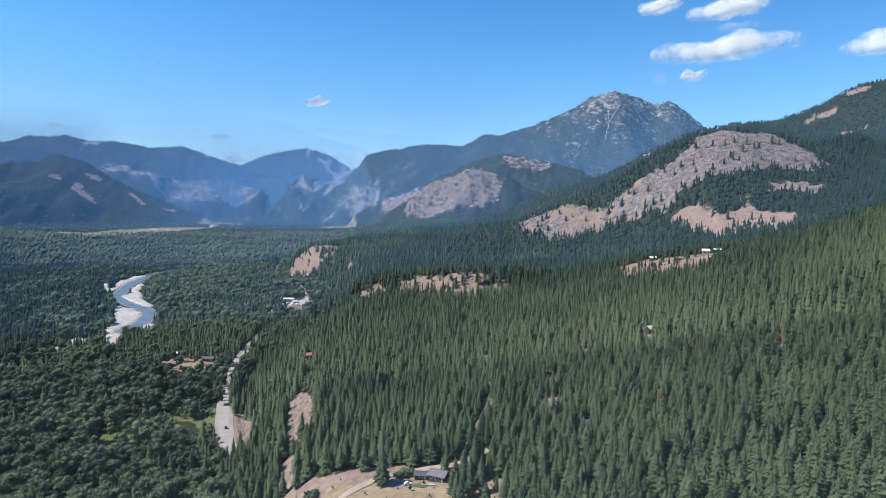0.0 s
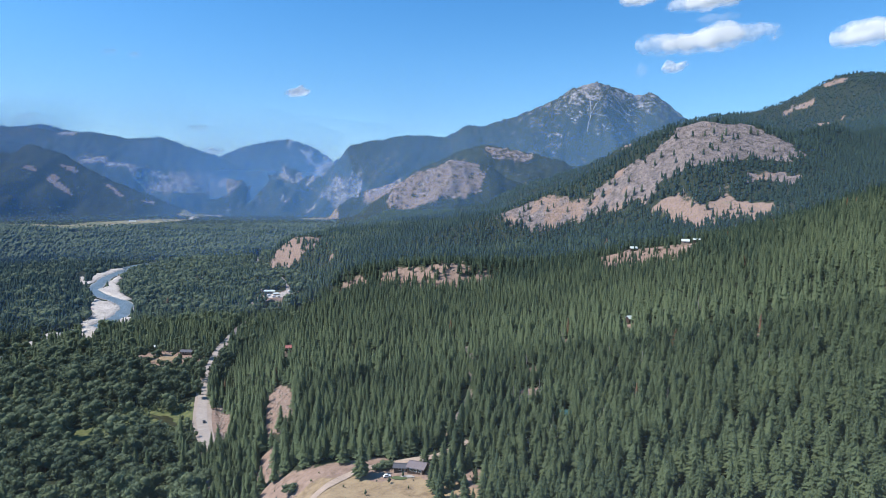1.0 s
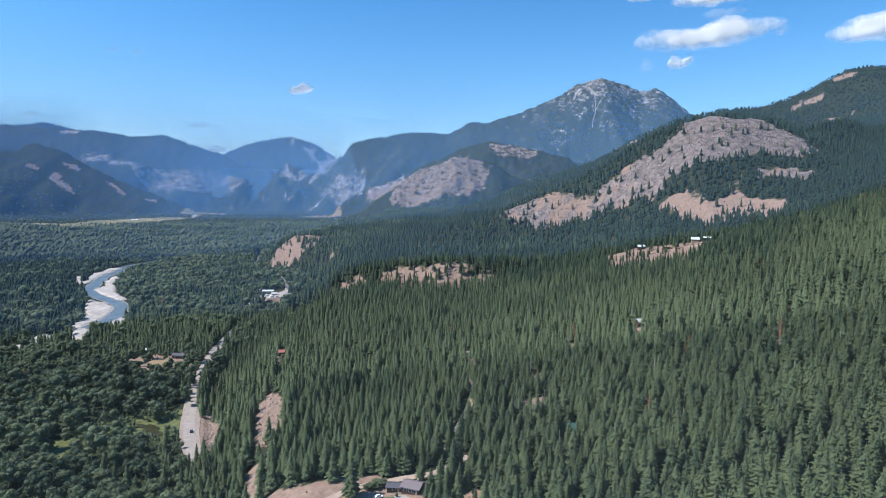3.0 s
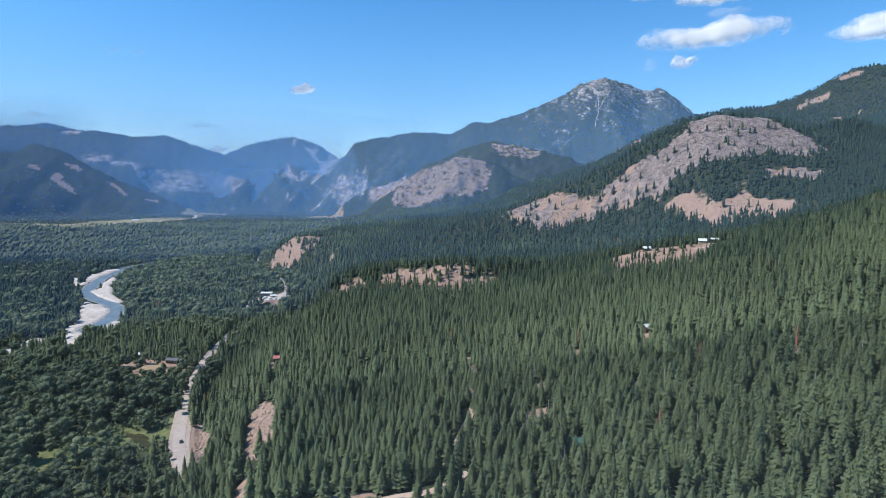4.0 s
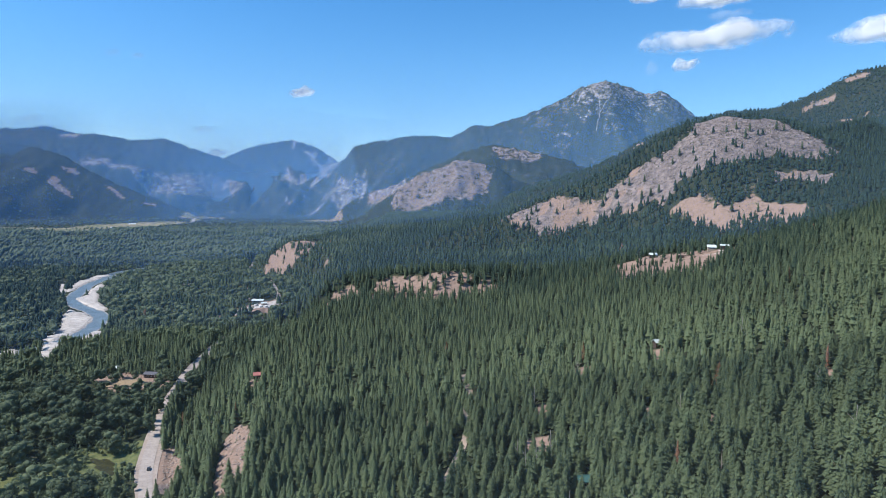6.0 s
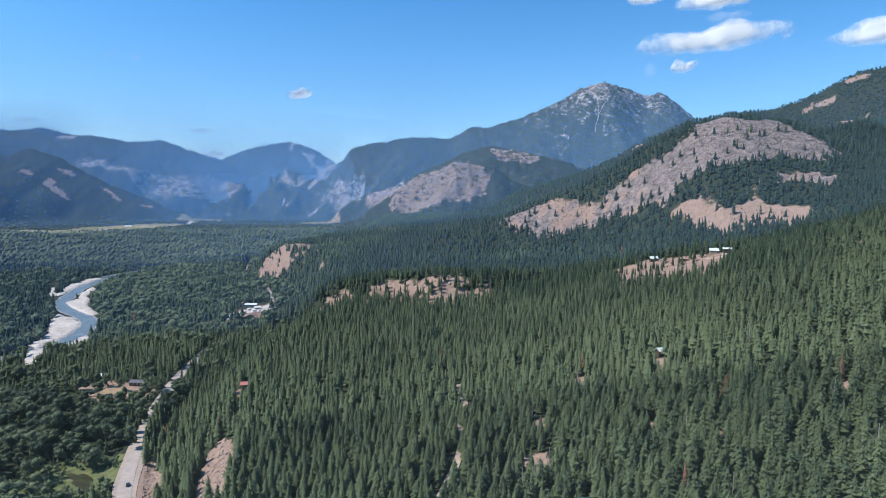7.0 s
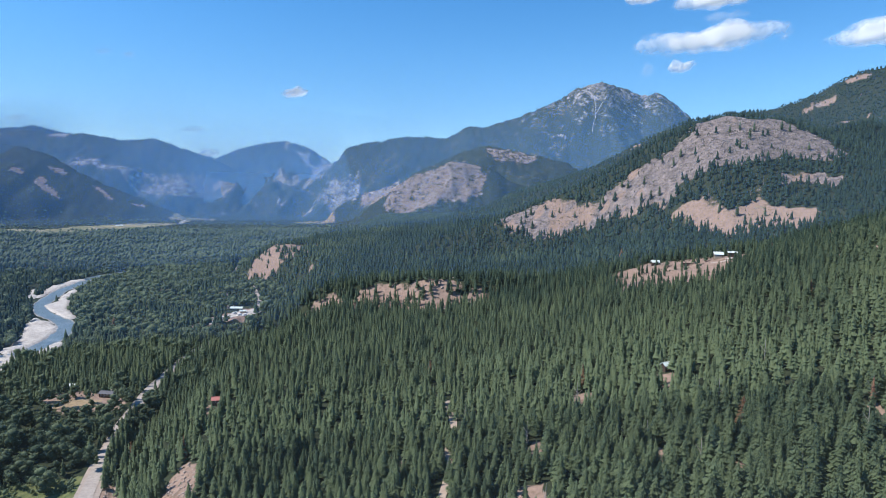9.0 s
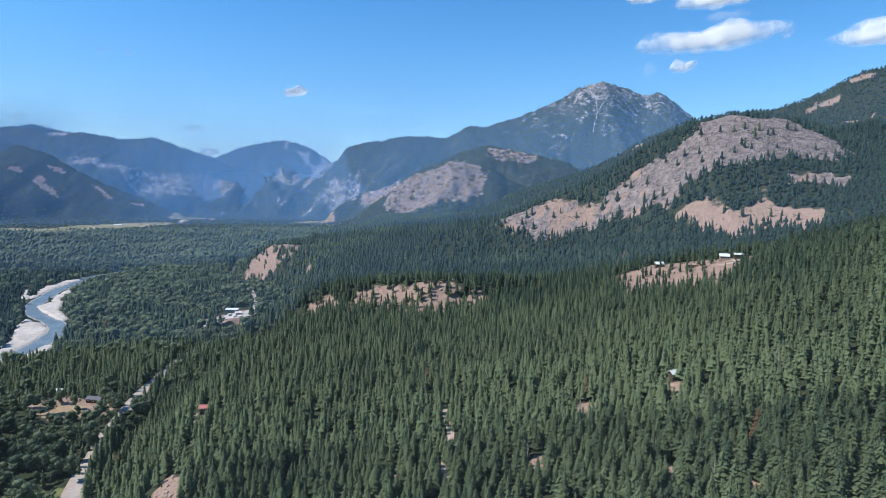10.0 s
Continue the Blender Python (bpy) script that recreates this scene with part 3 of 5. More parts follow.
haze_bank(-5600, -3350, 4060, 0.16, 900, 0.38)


def cloud(x, y, z, wide, tall, seed, full=1.0):
    """A fair-weather cloud: a bulging bank with a flat base and torn rim."""
    nu, nv, wide, tall = 60, 26, wide * 0.86, tall * 0.80
    u, v = (q.ravel() for q in np.meshgrid(np.linspace(-1, 1, nu), np.linspace(-1, 1, nv), indexing="xy"))
    off = seed * 371.0
    puff = grain(u * wide / 2 + off, v * tall / 2, wide * 0.17) + 0.5 * grain(u * wide / 2 + off, v * tall / 2, wide * 0.07)
    crown = 0.42 + 0.8 * grain(u * wide / 2 + off, np.zeros_like(u), wide * 0.16)
    vv = np.where(v > 0, v / crown, v * (1.25 + 0.2 * puff))
    r = np.sqrt(np.clip(u * u + vv * vv, 0, 4))
    depth = np.sqrt(np.clip(1 - np.clip(r, 0, 1) ** 2, 0, 1)) * tall * 0.25 + (puff - 0.7) * tall * 0.09
    toward = np.array([-x, -y]) / math.hypot(x, y)
    side = np.array([toward[1], -toward[0]]) * -1
    px = x + side[0] * u * wide / 2 + toward[0] * depth
    py = y + side[1] * u * wide / 2 + toward[1] * depth
    pz = z + (v + 0.2 * u) * tall / 2
    j, i = (q.ravel() for q in np.meshgrid(np.arange(nv - 1), np.arange(nu - 1), indexing="ij"))
    a = j * nu + i
    ob = sheet("cloud", px, py, pz, np.stack([a, a + 1, a + 1 + nu, a + nu], 1), cloud_mat)
    ob.data.attributes.new("thickness", "FLOAT", "POINT").data.foreach_set("value", np.clip(1.5 - 1.5 * r + 0.25 * (puff - 0.7), -1, 1.5).astype(np.float32))
    ob.data.attributes.new("ceiling", "FLOAT", "POINT").data.foreach_set("value", (full * ease((1 - np.maximum(np.abs(u), np.abs(v))) / 0.12)).astype(np.float32))
    ob.visible_shadow = False
    return tagged(ob, "small white fair-weather cloud in a blue sky", "cloud", "clouds")


for _k, _c in enumerate([(1202, 5235, 1413, 1358, 411, 1.00), (716, 5185, 1730, 442, 221, 1.00), (1248, 5270, 1716, 812, 274, 1.00), (1317, 5269, 1584, 420, 150, 0.2), (2534, 5459, 1493, 1008, 348, 0.95), (996, 5182, 1205, 285, 189, 0.80), (-1913, 4686, 956, 270, 150, 1.0), (739, 5137, 1166, 132, 210, 0.14), (-3364, 4476, 1248, 157, 105, 0.10), (-3172, 4505, 1225, 147, 105, 0.15), (-2658, 4538, 667, 295, 94, 0.22), (-2548, 4539, 480, 226, 105, 0.60), (-3983, 4329, 736, 196, 94, 0.20)]):
    cloud(*_c[:5], _k, _c[5])

# ---- trees ----
def conifer_shape(rows, per, seed, fold=True, slim=0.215, power=0.82):
    """Crown of a fir of height 1: whorls of drooping boughs on a pointed cone. Returns points and triangles."""
    r = np.random.RandomState(seed)
    p, f = [], []
    bare = 0.06 + 0.10 * r.rand()
    for i in range(rows):
        h = bare + (0.93 - bare) * (i + 0.6 * r.rand()) / rows
        reach = slim * (1.03 - h) ** power * (0.85 + 0.3 * r.rand()) * (0.75 + 0.25 * min(1, (h - bare) * 9 + 0.3))
        for j in range(per):
            a = 2 * math.pi * (j + 0.5 * (i % 2) + 0.5 * r.rand()) / per
            q = reach * (0.68 + 0.55 * r.rand())
            hb = h + (r.rand() - 0.5) * 1.1 / rows
            c, s = math.cos(a), math.sin(a)
            w = q * 2.3 / per * (0.75 + 0.5 * r.rand())
            drop = q * (0.12 + 0.4 * r.rand())
            k = len(p)
            lift = 0.03 + 0.28 / rows
            if not fold:
                # a single flat spray, its two tips at uneven heights
                t = 0.6 * drop * (r.rand() - 0.5)
                p += [(c * 0.05 * q, s * 0.05 * q, hb + lift), (c * 0.9 * q - s * w, s * 0.9 * q + c * w, hb - 0.7 * drop + t), (c * 0.9 * q + s * w, s * 0.9 * q - c * w, hb - 0.7 * drop - t)]
                f.append((k, k + 1, k + 2))
                continue
            p += [(c * 0.08 * q, s * 0.08 * q, hb + lift), (c * 0.6 * q - s * w, s * 0.6 * q + c * w, hb - 0.5 * drop), (c * q, s * q, hb - drop * 0.8), (c * 0.6 * q + s * w, s * 0.6 * q - c * w, hb - 0.5 * drop)]
            f += [(k, k + 1, k + 2), (k, k + 2, k + 3)]
    k, n = len(p), 5
    p += [(slim * 0.5 * math.cos(2 * math.pi * j / n), slim * 0.5 * math.sin(2 * math.pi * j / n), bare + 0.04) for j in range(n)] + [(0, 0, 1.0)]
    f += [(k + j, k + (j + 1) % n, k + n) for j in range(n)]
    return np.array(p), np.array(f)


def skirt_shape(tiers, sides, seed, slim=0.19):
    """Crown of a distant fir: ragged stacked skirts."""
    r = np.random.RandomState(seed)
    p, f = [], []
    for i in range(tiers):
        h, top = 0.10 + 0.80 * i / tiers, 0.10 + 0.80 * (i + 1.5) / tiers if i < tiers - 1 else 1.0
        k = len(p)
        for j in range(sides):
            a, q = 2 * math.pi * (j + 0.6 * r.rand()) / sides, slim * (1.05 - h) ** 0.8 * (0.7 + 0.6 * r.rand())
            p.append((q * math.cos(a), q * math.sin(a), h + 0.07 * (r.rand() - 0.5)))
        p.append((0.02 * (r.rand() - 0.5), 0.02 * (r.rand() - 0.5), min(top, 1.0)))
        f += [(k + j, k + (j + 1) % sides, k + sides) for j in range(sides)]
    return np.array(p), np.array(f)


def lobe(sub):
    b = bmesh.new()
    bmesh.ops.create_icosphere(b, subdivisions=sub, radius=1)
    p, f = np.array([v.co[:] for v in b.verts]), np.array([[v.index for v in q.verts] for q in b.faces])
    b.free()
    return p, f


def knot_shape(seed):
    """Crown of a distant cottonwood: an uneven eight-sided knot."""
    r = np.random.RandomState(seed)
    p = np.array([(0.3, 0, 0.5), (0, 0.3, 0.5), (-0.3, 0, 0.5), (0, -0.3, 0.5), (0, 0, 1.0), (0, 0, 0.1)]) * (0.75 + 0.5 * r.rand(6, 1))
    return p, np.array([(0, 1, 4), (1, 2, 4), (2, 3, 4), (3, 0, 4), (1, 0, 5), (2, 1, 5), (3, 2, 5), (0, 3, 5)])


def leafy_shape(lobes, sprays, seed, size=0.085, girth_=0.17):
    """Crown of a cottonwood: leaf sprays thrown loosely over the outside of a few uneven lobes, each with a small dense heart."""
    r = np.random.RandomState(seed)
    bp, bf = lobe(1)
    P, F, k = [], [], 0
    for i in range(lobes):
        a, h = 2.4 * i + 1.5 * r.rand(), 0.36 + 0.4 * (i + 0.5 * r.rand()) / max(1, lobes - 1)
        out = (0.06 + 0.13 * r.rand()) if lobes > 1 else 0
        mid = np.array((out * math.cos(a), out * math.sin(a), h))
        big = girth_ * (0.8 + 0.5 * r.rand())
        P.append(bp * big * (0.70 + 0.34 * r.rand(len(bp), 1)) + mid)
        F.append(bf + k)
        k += len(bp)
        d = r.randn(sprays, 3)
        d[:, 2] = np.abs(d[:, 2]) * 0.9 - 0.25
        d /= np.linalg.norm(d, axis=1)[:, None]
        c = mid + d * big * (0.82 + 0.34 * r.rand(sprays, 1))
        t = c[:, None] + r.randn(sprays, 3, 3) * size * 0.6
        P.append(t.reshape(-1, 3))
        F.append(np.arange(3 * sprays).reshape(-1, 3) + k)
        k += 3 * sprays
    return np.concatenate(P), np.concatenate(F)


def broadleaf_shape(lobes, sprays, seed, sub=1):
    """Crown of a cottonwood of height 1: uneven lobes with loose leaf sprays about them."""
    r = np.random.RandomState(seed)
    bp, bf = lobe(sub)
    p, f, k = [], [], 0
    for i in range(lobes):
        a, h = 2.4 * i + r.rand(), (0.30 + 0.5 * (i + r.rand()) / lobes) if lobes > 1 else 0.52
        q = 0.24 * math.sin(math.pi * min(1, (1 - h) * 1.1)) * (0.6 + 0.6 * r.rand()) if lobes > 1 else 0
        size = (0.165 + 0.07 * r.rand()) * (6 / max(5, lobes)) ** 0.42
        v = bp * (size * (0.62 + 0.65 * r.rand(len(bp), 1))) * (1, 1, 1.05 if lobes > 1 else 1.45) + (q * math.cos(a), q * math.sin(a), h)
        p.append(v)
        f.append(bf + k)
        k += len(v)
        for _ in range(sprays):
            d = r.randn(3)
            d[2] = abs(d[2]) * 0.8 - 0.1
            c = np.array((q * math.cos(a), q * math.sin(a), h)) + d / np.linalg.norm(d) * size * (0.85 + 0.3 * r.rand())
            t = c + r.randn(3, 3) * 0.045
            p.append(t)
            f.append(np.array([[k, k + 1, k + 2]]))
            k += 3
    return np.concatenate(p), np.concatenate(f)


def bole_shape(top, wide, seed, sides=5, limbs=0):
    """A tapered trunk with a few limbs, of a tree of height 1."""
    r = np.random.RandomState(seed)
    p, f = [], []

    def stick(a, b, ra, rb):
        k = len(p)
        for q, rad in ((a, ra), (b, rb)):
            for j in range(sides):
                p.append((q[0] + rad * math.cos(2 * math.pi * j / sides), q[1] + rad * math.sin(2 * math.pi * j / sides), q[2]))
        for j in range(sides):
            m = (j + 1) % sides
            f.extend([(k + j, k + m, k + sides + m), (k + j, k + sides + m, k + sides + j)])

    stick((0, 0, -0.03), (0, 0, top), wide, wide * 0.3)
    for i in range(limbs):
        a, h = 2.4 * i + r.rand(), 0.25 + 0.4 * i / max(1, limbs)
        stick((0, 0, h), (0.17 * math.cos(a), 0.17 * math.sin(a), h + 0.17), wide * 0.5, wide * 0.15)
    return np.array(p), np.array(f)


def flat_mesh(name, p, f, mat_, tint=None):
    """A mesh of triangles from arrays."""
    me = bpy.data.meshes.new(name)
    me.vertices.add(len(p))
    me.vertices.foreach_set("co", np.ascontiguousarray(p, np.float32).ravel())
    me.loops.add(f.size)
    me.loops.foreach_set("vertex_index", np.ascontiguousarray(f, np.int32).ravel())
    me.polygons.add(len(f))
    me.polygons.foreach_set("loop_start", np.arange(0, f.size, 3, dtype=np.int32))
    me.update(calc_edges=True)
    if tint is not None:
        me.attributes.new("tint", "FLOAT", "POINT").data.foreach_set("value", np.ascontiguousarray(tint, np.float32))
    me.materials.append(mat_)
    return me


def stand(name, label, shapes, spots, heights, tints, mat_, widths):
    """Many trees joined into one mesh of kind stuff."""
    r = np.random.RandomState(len(spots))
    pick = r.randint(len(shapes), size=len(spots))
    P, F, T, k = [], [], [], 0
    for s, (p, f) in enumerate(shapes):
        m = pick == s
        n = int(m.sum())
        if not n:
            continue
        a = r.rand(n) * 2 * math.pi
        c, w = np.cos(a)[:, None], np.sin(a)[:, None]
        hs, ws = heights[m][:, None], (heights[m] * widths[m])[:, None]
        lean = r.randn(n, 2) * 0.02
        x = (p[None, :, 0] * c - p[None, :, 1] * w) * ws + lean[:, :1] * p[None, :, 2] * hs + spots[m][:, 0:1]
        y = (p[None, :, 0] * w + p[None, :, 1] * c) * ws + lean[:, 1:] * p[None, :, 2] * hs + spots[m][:, 1:2]
        z = p[None, :, 2] * hs + spots[m][:, 2:3]
        P.append(np.stack([x, y, z], 2).reshape(-1, 3))
        F.append((f[None] + (np.arange(n) * len(p))[:, None, None] + k).reshape(-1, 3))
        T.append(np.repeat(tints[m], len(p)))
        k += n * len(p)
    if not P:
        return None
    ob = new(name, flat_mesh(name, np.concatenate(P), np.concatenate(F), mat_, np.concatenate(T)))
    return tagged(ob, label, "forest", kind="stuff")


OPENINGS = [(203, 806, 12, 12), (55.7, 338, 3.2, 12), (140, 410, 4, 12), (74, 508, 3.5, 12), (17, 334, 3.5, 8), (1, 380, 5, 16), (78, 392, 3, 12), (-6, 355, 3, 8), (112, 300, 3, 12), (-209, 492, 4, 12), (24, 486, 3, 12), (-46, 462, 4, 16)]


def spots_between(near, far, gap, seed, left=-48, right=31):
    """Places for trees in a ring sector of the plan, on a shaken grid, with ground height; open places are left free."""
    r = np.random.RandomState(seed)
    x0, x1 = far * math.sin(radians(left)), far * math.sin(radians(right))
    gx_, gy_ = np.meshgrid(np.arange(x0, x1, gap), np.arange(0, far, gap))
    x, y = gx_.ravel() + (r.rand(gx_.size) - 0.5) * gap * 1.3, gy_.ravel() + (r.rand(gx_.size) - 0.5) * gap * 1.3
    d, a = np.hypot(x, y), np.degrees(np.arctan2(x, y))
    m = (d >= near) & (d < far) & (a > left) & (a < right)
    x, y = x[m], y[m]
    z = land(x, y)
    dry, rock, field, meadow, straw, granite = cover(x, y, z)
    rock = np.maximum(rock, granite)
    open_ = np.maximum.reduce([dry, straw, rock * 0.85, field, meadow * 0.8])
    for line, wide in ((ROAD, np.where(y < 362, 0.5, np.where(y < 455, 5.8, np.where(y < 545, 2.6, np.where(y > 900, 4, 5))))), (TRAIL, np.where(((y > 352) & (y < 402)) | (np.abs(y - 462) < 10), 3.6, 0.6)), (DRIVE, 6)):
        if far > 1400 and line in (TRAIL, DRIVE):
            continue
        open_ = np.maximum(open_, along(line, x, y)[0] < wide)
    wet = river_open(x, y)
    open_ = np.maximum(open_, wet)
    keep = r.rand(len(x)) > np.where(open_ > 0.5, np.where(open_ > 0.97, np.where(y > 3000, 0.75, np.where((rock > 0.3) | (y > 880), np.where((x < -450) & (y < 1400), 0.78, np.where((y < 900) & (x > 60), 0.985, 0.955)), np.where((y > 780) & (x < 0), 0.36, 0.9))), 0.66), 0.04)
    keep &= ~((open_ >= 0.999) & ((along(ROAD, x, y)[0] < np.where(y < 362, 0.5, np.where(y < 455, 5.8, np.where(y < 545, 2.6, np.where(y > 900, 4, 5))))) | wet | (along(DRIVE, x, y)[0] < 6)))
    for cx, cy, a, b, turn, stony in BLUFFS[2:6]:
        hidden = np.zeros(len(x), bool)
        for k in (0, 18, 36):
            hidden |= inside(x * (1 + k / 830), y * (1 + k / 830), cx, cy, a, b, turn) > 0.5
        keep &= ~hidden | (r.rand(len(x)) < 0.62)
    for cx, cy, a, b, turn, stony in ROAD_CUTS[:3]:
        hidden = np.zeros(len(x), bool)
        for k in (0, 9, 18):
            hidden |= inside(x * (1 + k / 420), y * (1 + k / 420), cx, cy, a, b, turn) > 0.5
        keep &= ~hidden | (r.rand(len(x)) < 0.13)
    for k in (0, 10, 20, 30):
        keep &= np.hypot(((x * (1 + k / 490) + 272) * 0.85 - (y * (1 + k / 490) - 411) * 0.53) / 19, ((x * (1 + k / 490) + 272) * 0.53 + (y * (1 + k / 490) - 411) * 0.85) / 7) > 1
    # small openings on the slope that can be seen into
    for cx, cy, wide, run in OPENINGS:
        for k in range(0, run + 1, 4):
            keep &= np.hypot(x * (1 + k / 400) - cx, y * (1 + k / 400) - cy) > wide
    for cx, cy, a, b in ((-436, 975, 26, 40), (-395, 900, 16, 40)):
        for k in (0, 15, 30, 45, 60):
            keep &= np.hypot((x * (1 + k / 1050) - cx) / a, (y * (1 + k / 1050) - cy) / b) > 1
    # the pond and its green bank, and the yard of the house stay clear
    keep &= ~((np.abs(x + 277) < 16) & (y > 397) & (y < 424))
    keep &= ~((np.abs(x + 82) < 58) & (y < 297) & (y > 150) & (x < -34))
    return np.stack([x, y, z], 1)[keep]


def split_kinds(s, seed):
    """True where a broadleaf tree stands: most of the valley floor, but for belts of fir."""
    r = np.random.RandomState(seed)
    low = s[:, 0] < np.interp(s[:, 1], FOOT_Y, FOOT_X) - 8
    belt = (s[:, 1] > 590) & (s[:, 1] < 780) & (s[:, 0] > -560)
    share = np.where(belt, 0.12, 0.48 + 0.3 * (s[:, 1] < 450) + 0.4 * ((s[:, 1] >= 450) & (s[:, 1] < 575)) + 0.9 * rough(s[:, 0], s[:, 1], 70, 3))
    beyond = s[:, 0] < np.interp(s[:, 1], [p[1] for p in RIVER[::-1]], [p[0] for p in RIVER[::-1]]) - 15
    share = share - 0.22 * (beyond & (s[:, 1] < 1400))
    return low & (s[:, 1] < 3300) & (r.rand(len(s)) < share)


hero_box = (-30, 100, 238, 278)
bands = [(150, 450, 4.8), (450, 900, 5.5), (900, 1750, 7.6), (1750, 3100, 9.6), (3100, 6000, 23.0)]
fir_shapes = [[conifer_shape(19, 8, 20 + i, False, 0.19 + 0.012 * (i % 4), 0.70 + 0.06 * (i % 5)) for i in range(10)],
              [conifer_shape(6, 5, 40 + i, True, 0.19 + 0.012 * (i % 4), 0.72 + 0.06 * (i % 4)) for i in range(8)],
              [skirt_shape(2, 5, 60 + i) for i in range(5)], [skirt_shape(1, 5, 70 + i, 0.24) for i in range(5)], [skirt_shape(1, 4, 80 + i, 0.26) for i in range(4)]]
leaf_shapes = [[leafy_shape(9, 70, 120 + i, 0.05, 0.14) for i in range(6)], [leafy_shape(5, 32, 140 + i, 0.065, 0.165) for i in range(7)], [leafy_shape(1, 26, 160 + i, 0.11, 0.28) for i in range(8)], [knot_shape(170 + i) for i in range(6)], [knot_shape(180 + i) for i in range(5)]]
hero_firs, hero_leaves = [], []
for _b, (_near, _far, _gap) in enumerate(bands):
    s = spots_between(_near, _far, _gap, 300 + _b)
    r_ = np.random.RandomState(500 + _b)
    wide = split_kinds(s, 700 + _b)
    thin = ~wide | (r_.rand(len(s)) < (0.44, 0.58, 0.8, 1, 1)[_b])
    s, wide = s[thin], wide[thin]
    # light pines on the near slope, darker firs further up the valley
    # the darkening also stands in for self-shade the simple far crowns lack
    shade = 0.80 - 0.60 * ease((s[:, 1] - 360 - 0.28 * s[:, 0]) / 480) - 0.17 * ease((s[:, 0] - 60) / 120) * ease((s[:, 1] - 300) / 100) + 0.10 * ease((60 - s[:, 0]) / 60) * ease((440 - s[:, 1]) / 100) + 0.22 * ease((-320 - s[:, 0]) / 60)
    # broadleaf tints fall at first, then rise with distance up the valley
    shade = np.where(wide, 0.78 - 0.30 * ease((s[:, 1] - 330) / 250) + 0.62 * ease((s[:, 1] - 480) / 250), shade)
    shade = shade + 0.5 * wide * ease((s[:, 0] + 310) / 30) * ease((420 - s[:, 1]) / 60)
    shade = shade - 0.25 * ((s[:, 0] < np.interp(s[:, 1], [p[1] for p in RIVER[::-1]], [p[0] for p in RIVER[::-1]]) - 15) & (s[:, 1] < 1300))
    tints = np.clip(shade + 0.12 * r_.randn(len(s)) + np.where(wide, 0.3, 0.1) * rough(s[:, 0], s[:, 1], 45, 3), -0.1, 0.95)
    tints = np.where(r_.rand(len(s)) < 0.001, 1.3, tints)
    grow = 1 + 0.18 * rough(s[:, 0], s[:, 1], 160, 2) + np.where(wide, 0.35, 0.1) * rough(s[:, 0] + 90, s[:, 1], 40, 2)
    tall = np.where(wide, (12.5, 12, 11.5, 11, 7)[_b], (14.4, 13.0, 11.6, 8.5, 6)[_b]) * grow * np.clip(1 + np.where(wide, 0.28, 0.17) * r_.randn(len(s)), 0.5, 1.4)
    d_, _, side_ = along(ROAD, s[:, 0], s[:, 1])
    tall = tall * np.where((d_ < 15) & (side_ < 0) & (s[:, 1] > 360) & (s[:, 1] < 452), 0.4, 1)
    tall = tall * np.where(wide & (s[:, 0] > -400) & (s[:, 0] < -262) & (s[:, 1] > 455) & (s[:, 1] < 515), 1.3, 1)
    girth = np.where(wide, 1.1, 1.22) * np.clip(1 + 0.12 * r_.randn(len(s)), 0.7, 1.4) * (1, 1.02, 1.1, 1.25, 1.9)[_b]
    hero = (s[:, 0] > hero_box[0]) & (s[:, 0] < hero_box[1]) & (s[:, 1] > hero_box[2]) & (s[:, 1] < hero_box[3]) & ~wide if _b == 0 else np.zeros(len(s), bool)
    hero_firs += [(*s[i], tall[i], girth[i]) for i in np.flatnonzero(hero)]
    grove = (s[:, 0] > -335) & (s[:, 0] < -215) & (s[:, 1] > 300) & (s[:, 1] < 372) & wide if _b == 0 else np.zeros(len(s), bool)
    hero_leaves += [(*s[i], tall[i], girth[i]) for i in np.flatnonzero(grove)]
    f_, w_ = ~wide & ~hero, wide & ~grove
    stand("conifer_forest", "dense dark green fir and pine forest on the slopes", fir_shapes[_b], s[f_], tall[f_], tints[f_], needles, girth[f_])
    if w_.any():
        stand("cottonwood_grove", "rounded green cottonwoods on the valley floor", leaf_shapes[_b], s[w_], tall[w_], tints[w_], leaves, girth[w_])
    if _b == 0:
        stand("tree_trunks", "brown trunks under the trees", [bole_shape(0.6, 0.011, 3, 3)], s[f_], tall[f_], tints[f_], bark, girth[f_])

# the forest goes on below and behind the flight
for _near, _far, _gap, _l, _r in ((0, 150, 6.0, -180, 180), (150, 330, 9.0, 31, 312), (330, 700, 16.0, 31, 312)):
    r_ = np.random.RandomState(int(_far))
    n_ = int(_far * 2 / _gap)
    _x, _y = ((np.stack(np.meshgrid(np.arange(n_), np.arange(n_)), 0).reshape(2, -1) + 0.5 + 0.6 * (r_.rand(2, n_ * n_) - 0.5)) * _gap - _far)
    _d, _a = np.hypot(_x, _y), np.degrees(np.arctan2(_x, _y))
    _a = np.where(_a < _l, _a + 360, _a)
    _m = (_d >= _near) & (_d < _far) & (_a >= _l) & (_a <= _r) & (along(ROAD, _x, _y)[0] > 7) & ~((np.abs(_x + 82) < 58) & (_y > 150) & (_x < -34))
    s = np.stack([_x[_m], _y[_m], land(_x[_m], _y[_m])], 1)
    stand("conifer_forest", "dense dark green fir and pine forest on the slopes", fir_shapes[2], s, 13 * np.clip(1 + 0.22 * r_.randn(len(s)), 0.5, 1.4), np.clip(0.65 + 0.18 * r_.randn(len(s)), 0, 0.95), needles, np.full(len(s), 1.05))


def part(name, me, parent, label=""):
    ob = new(name, me)
    ob.parent = parent
    return tagged(ob, label)


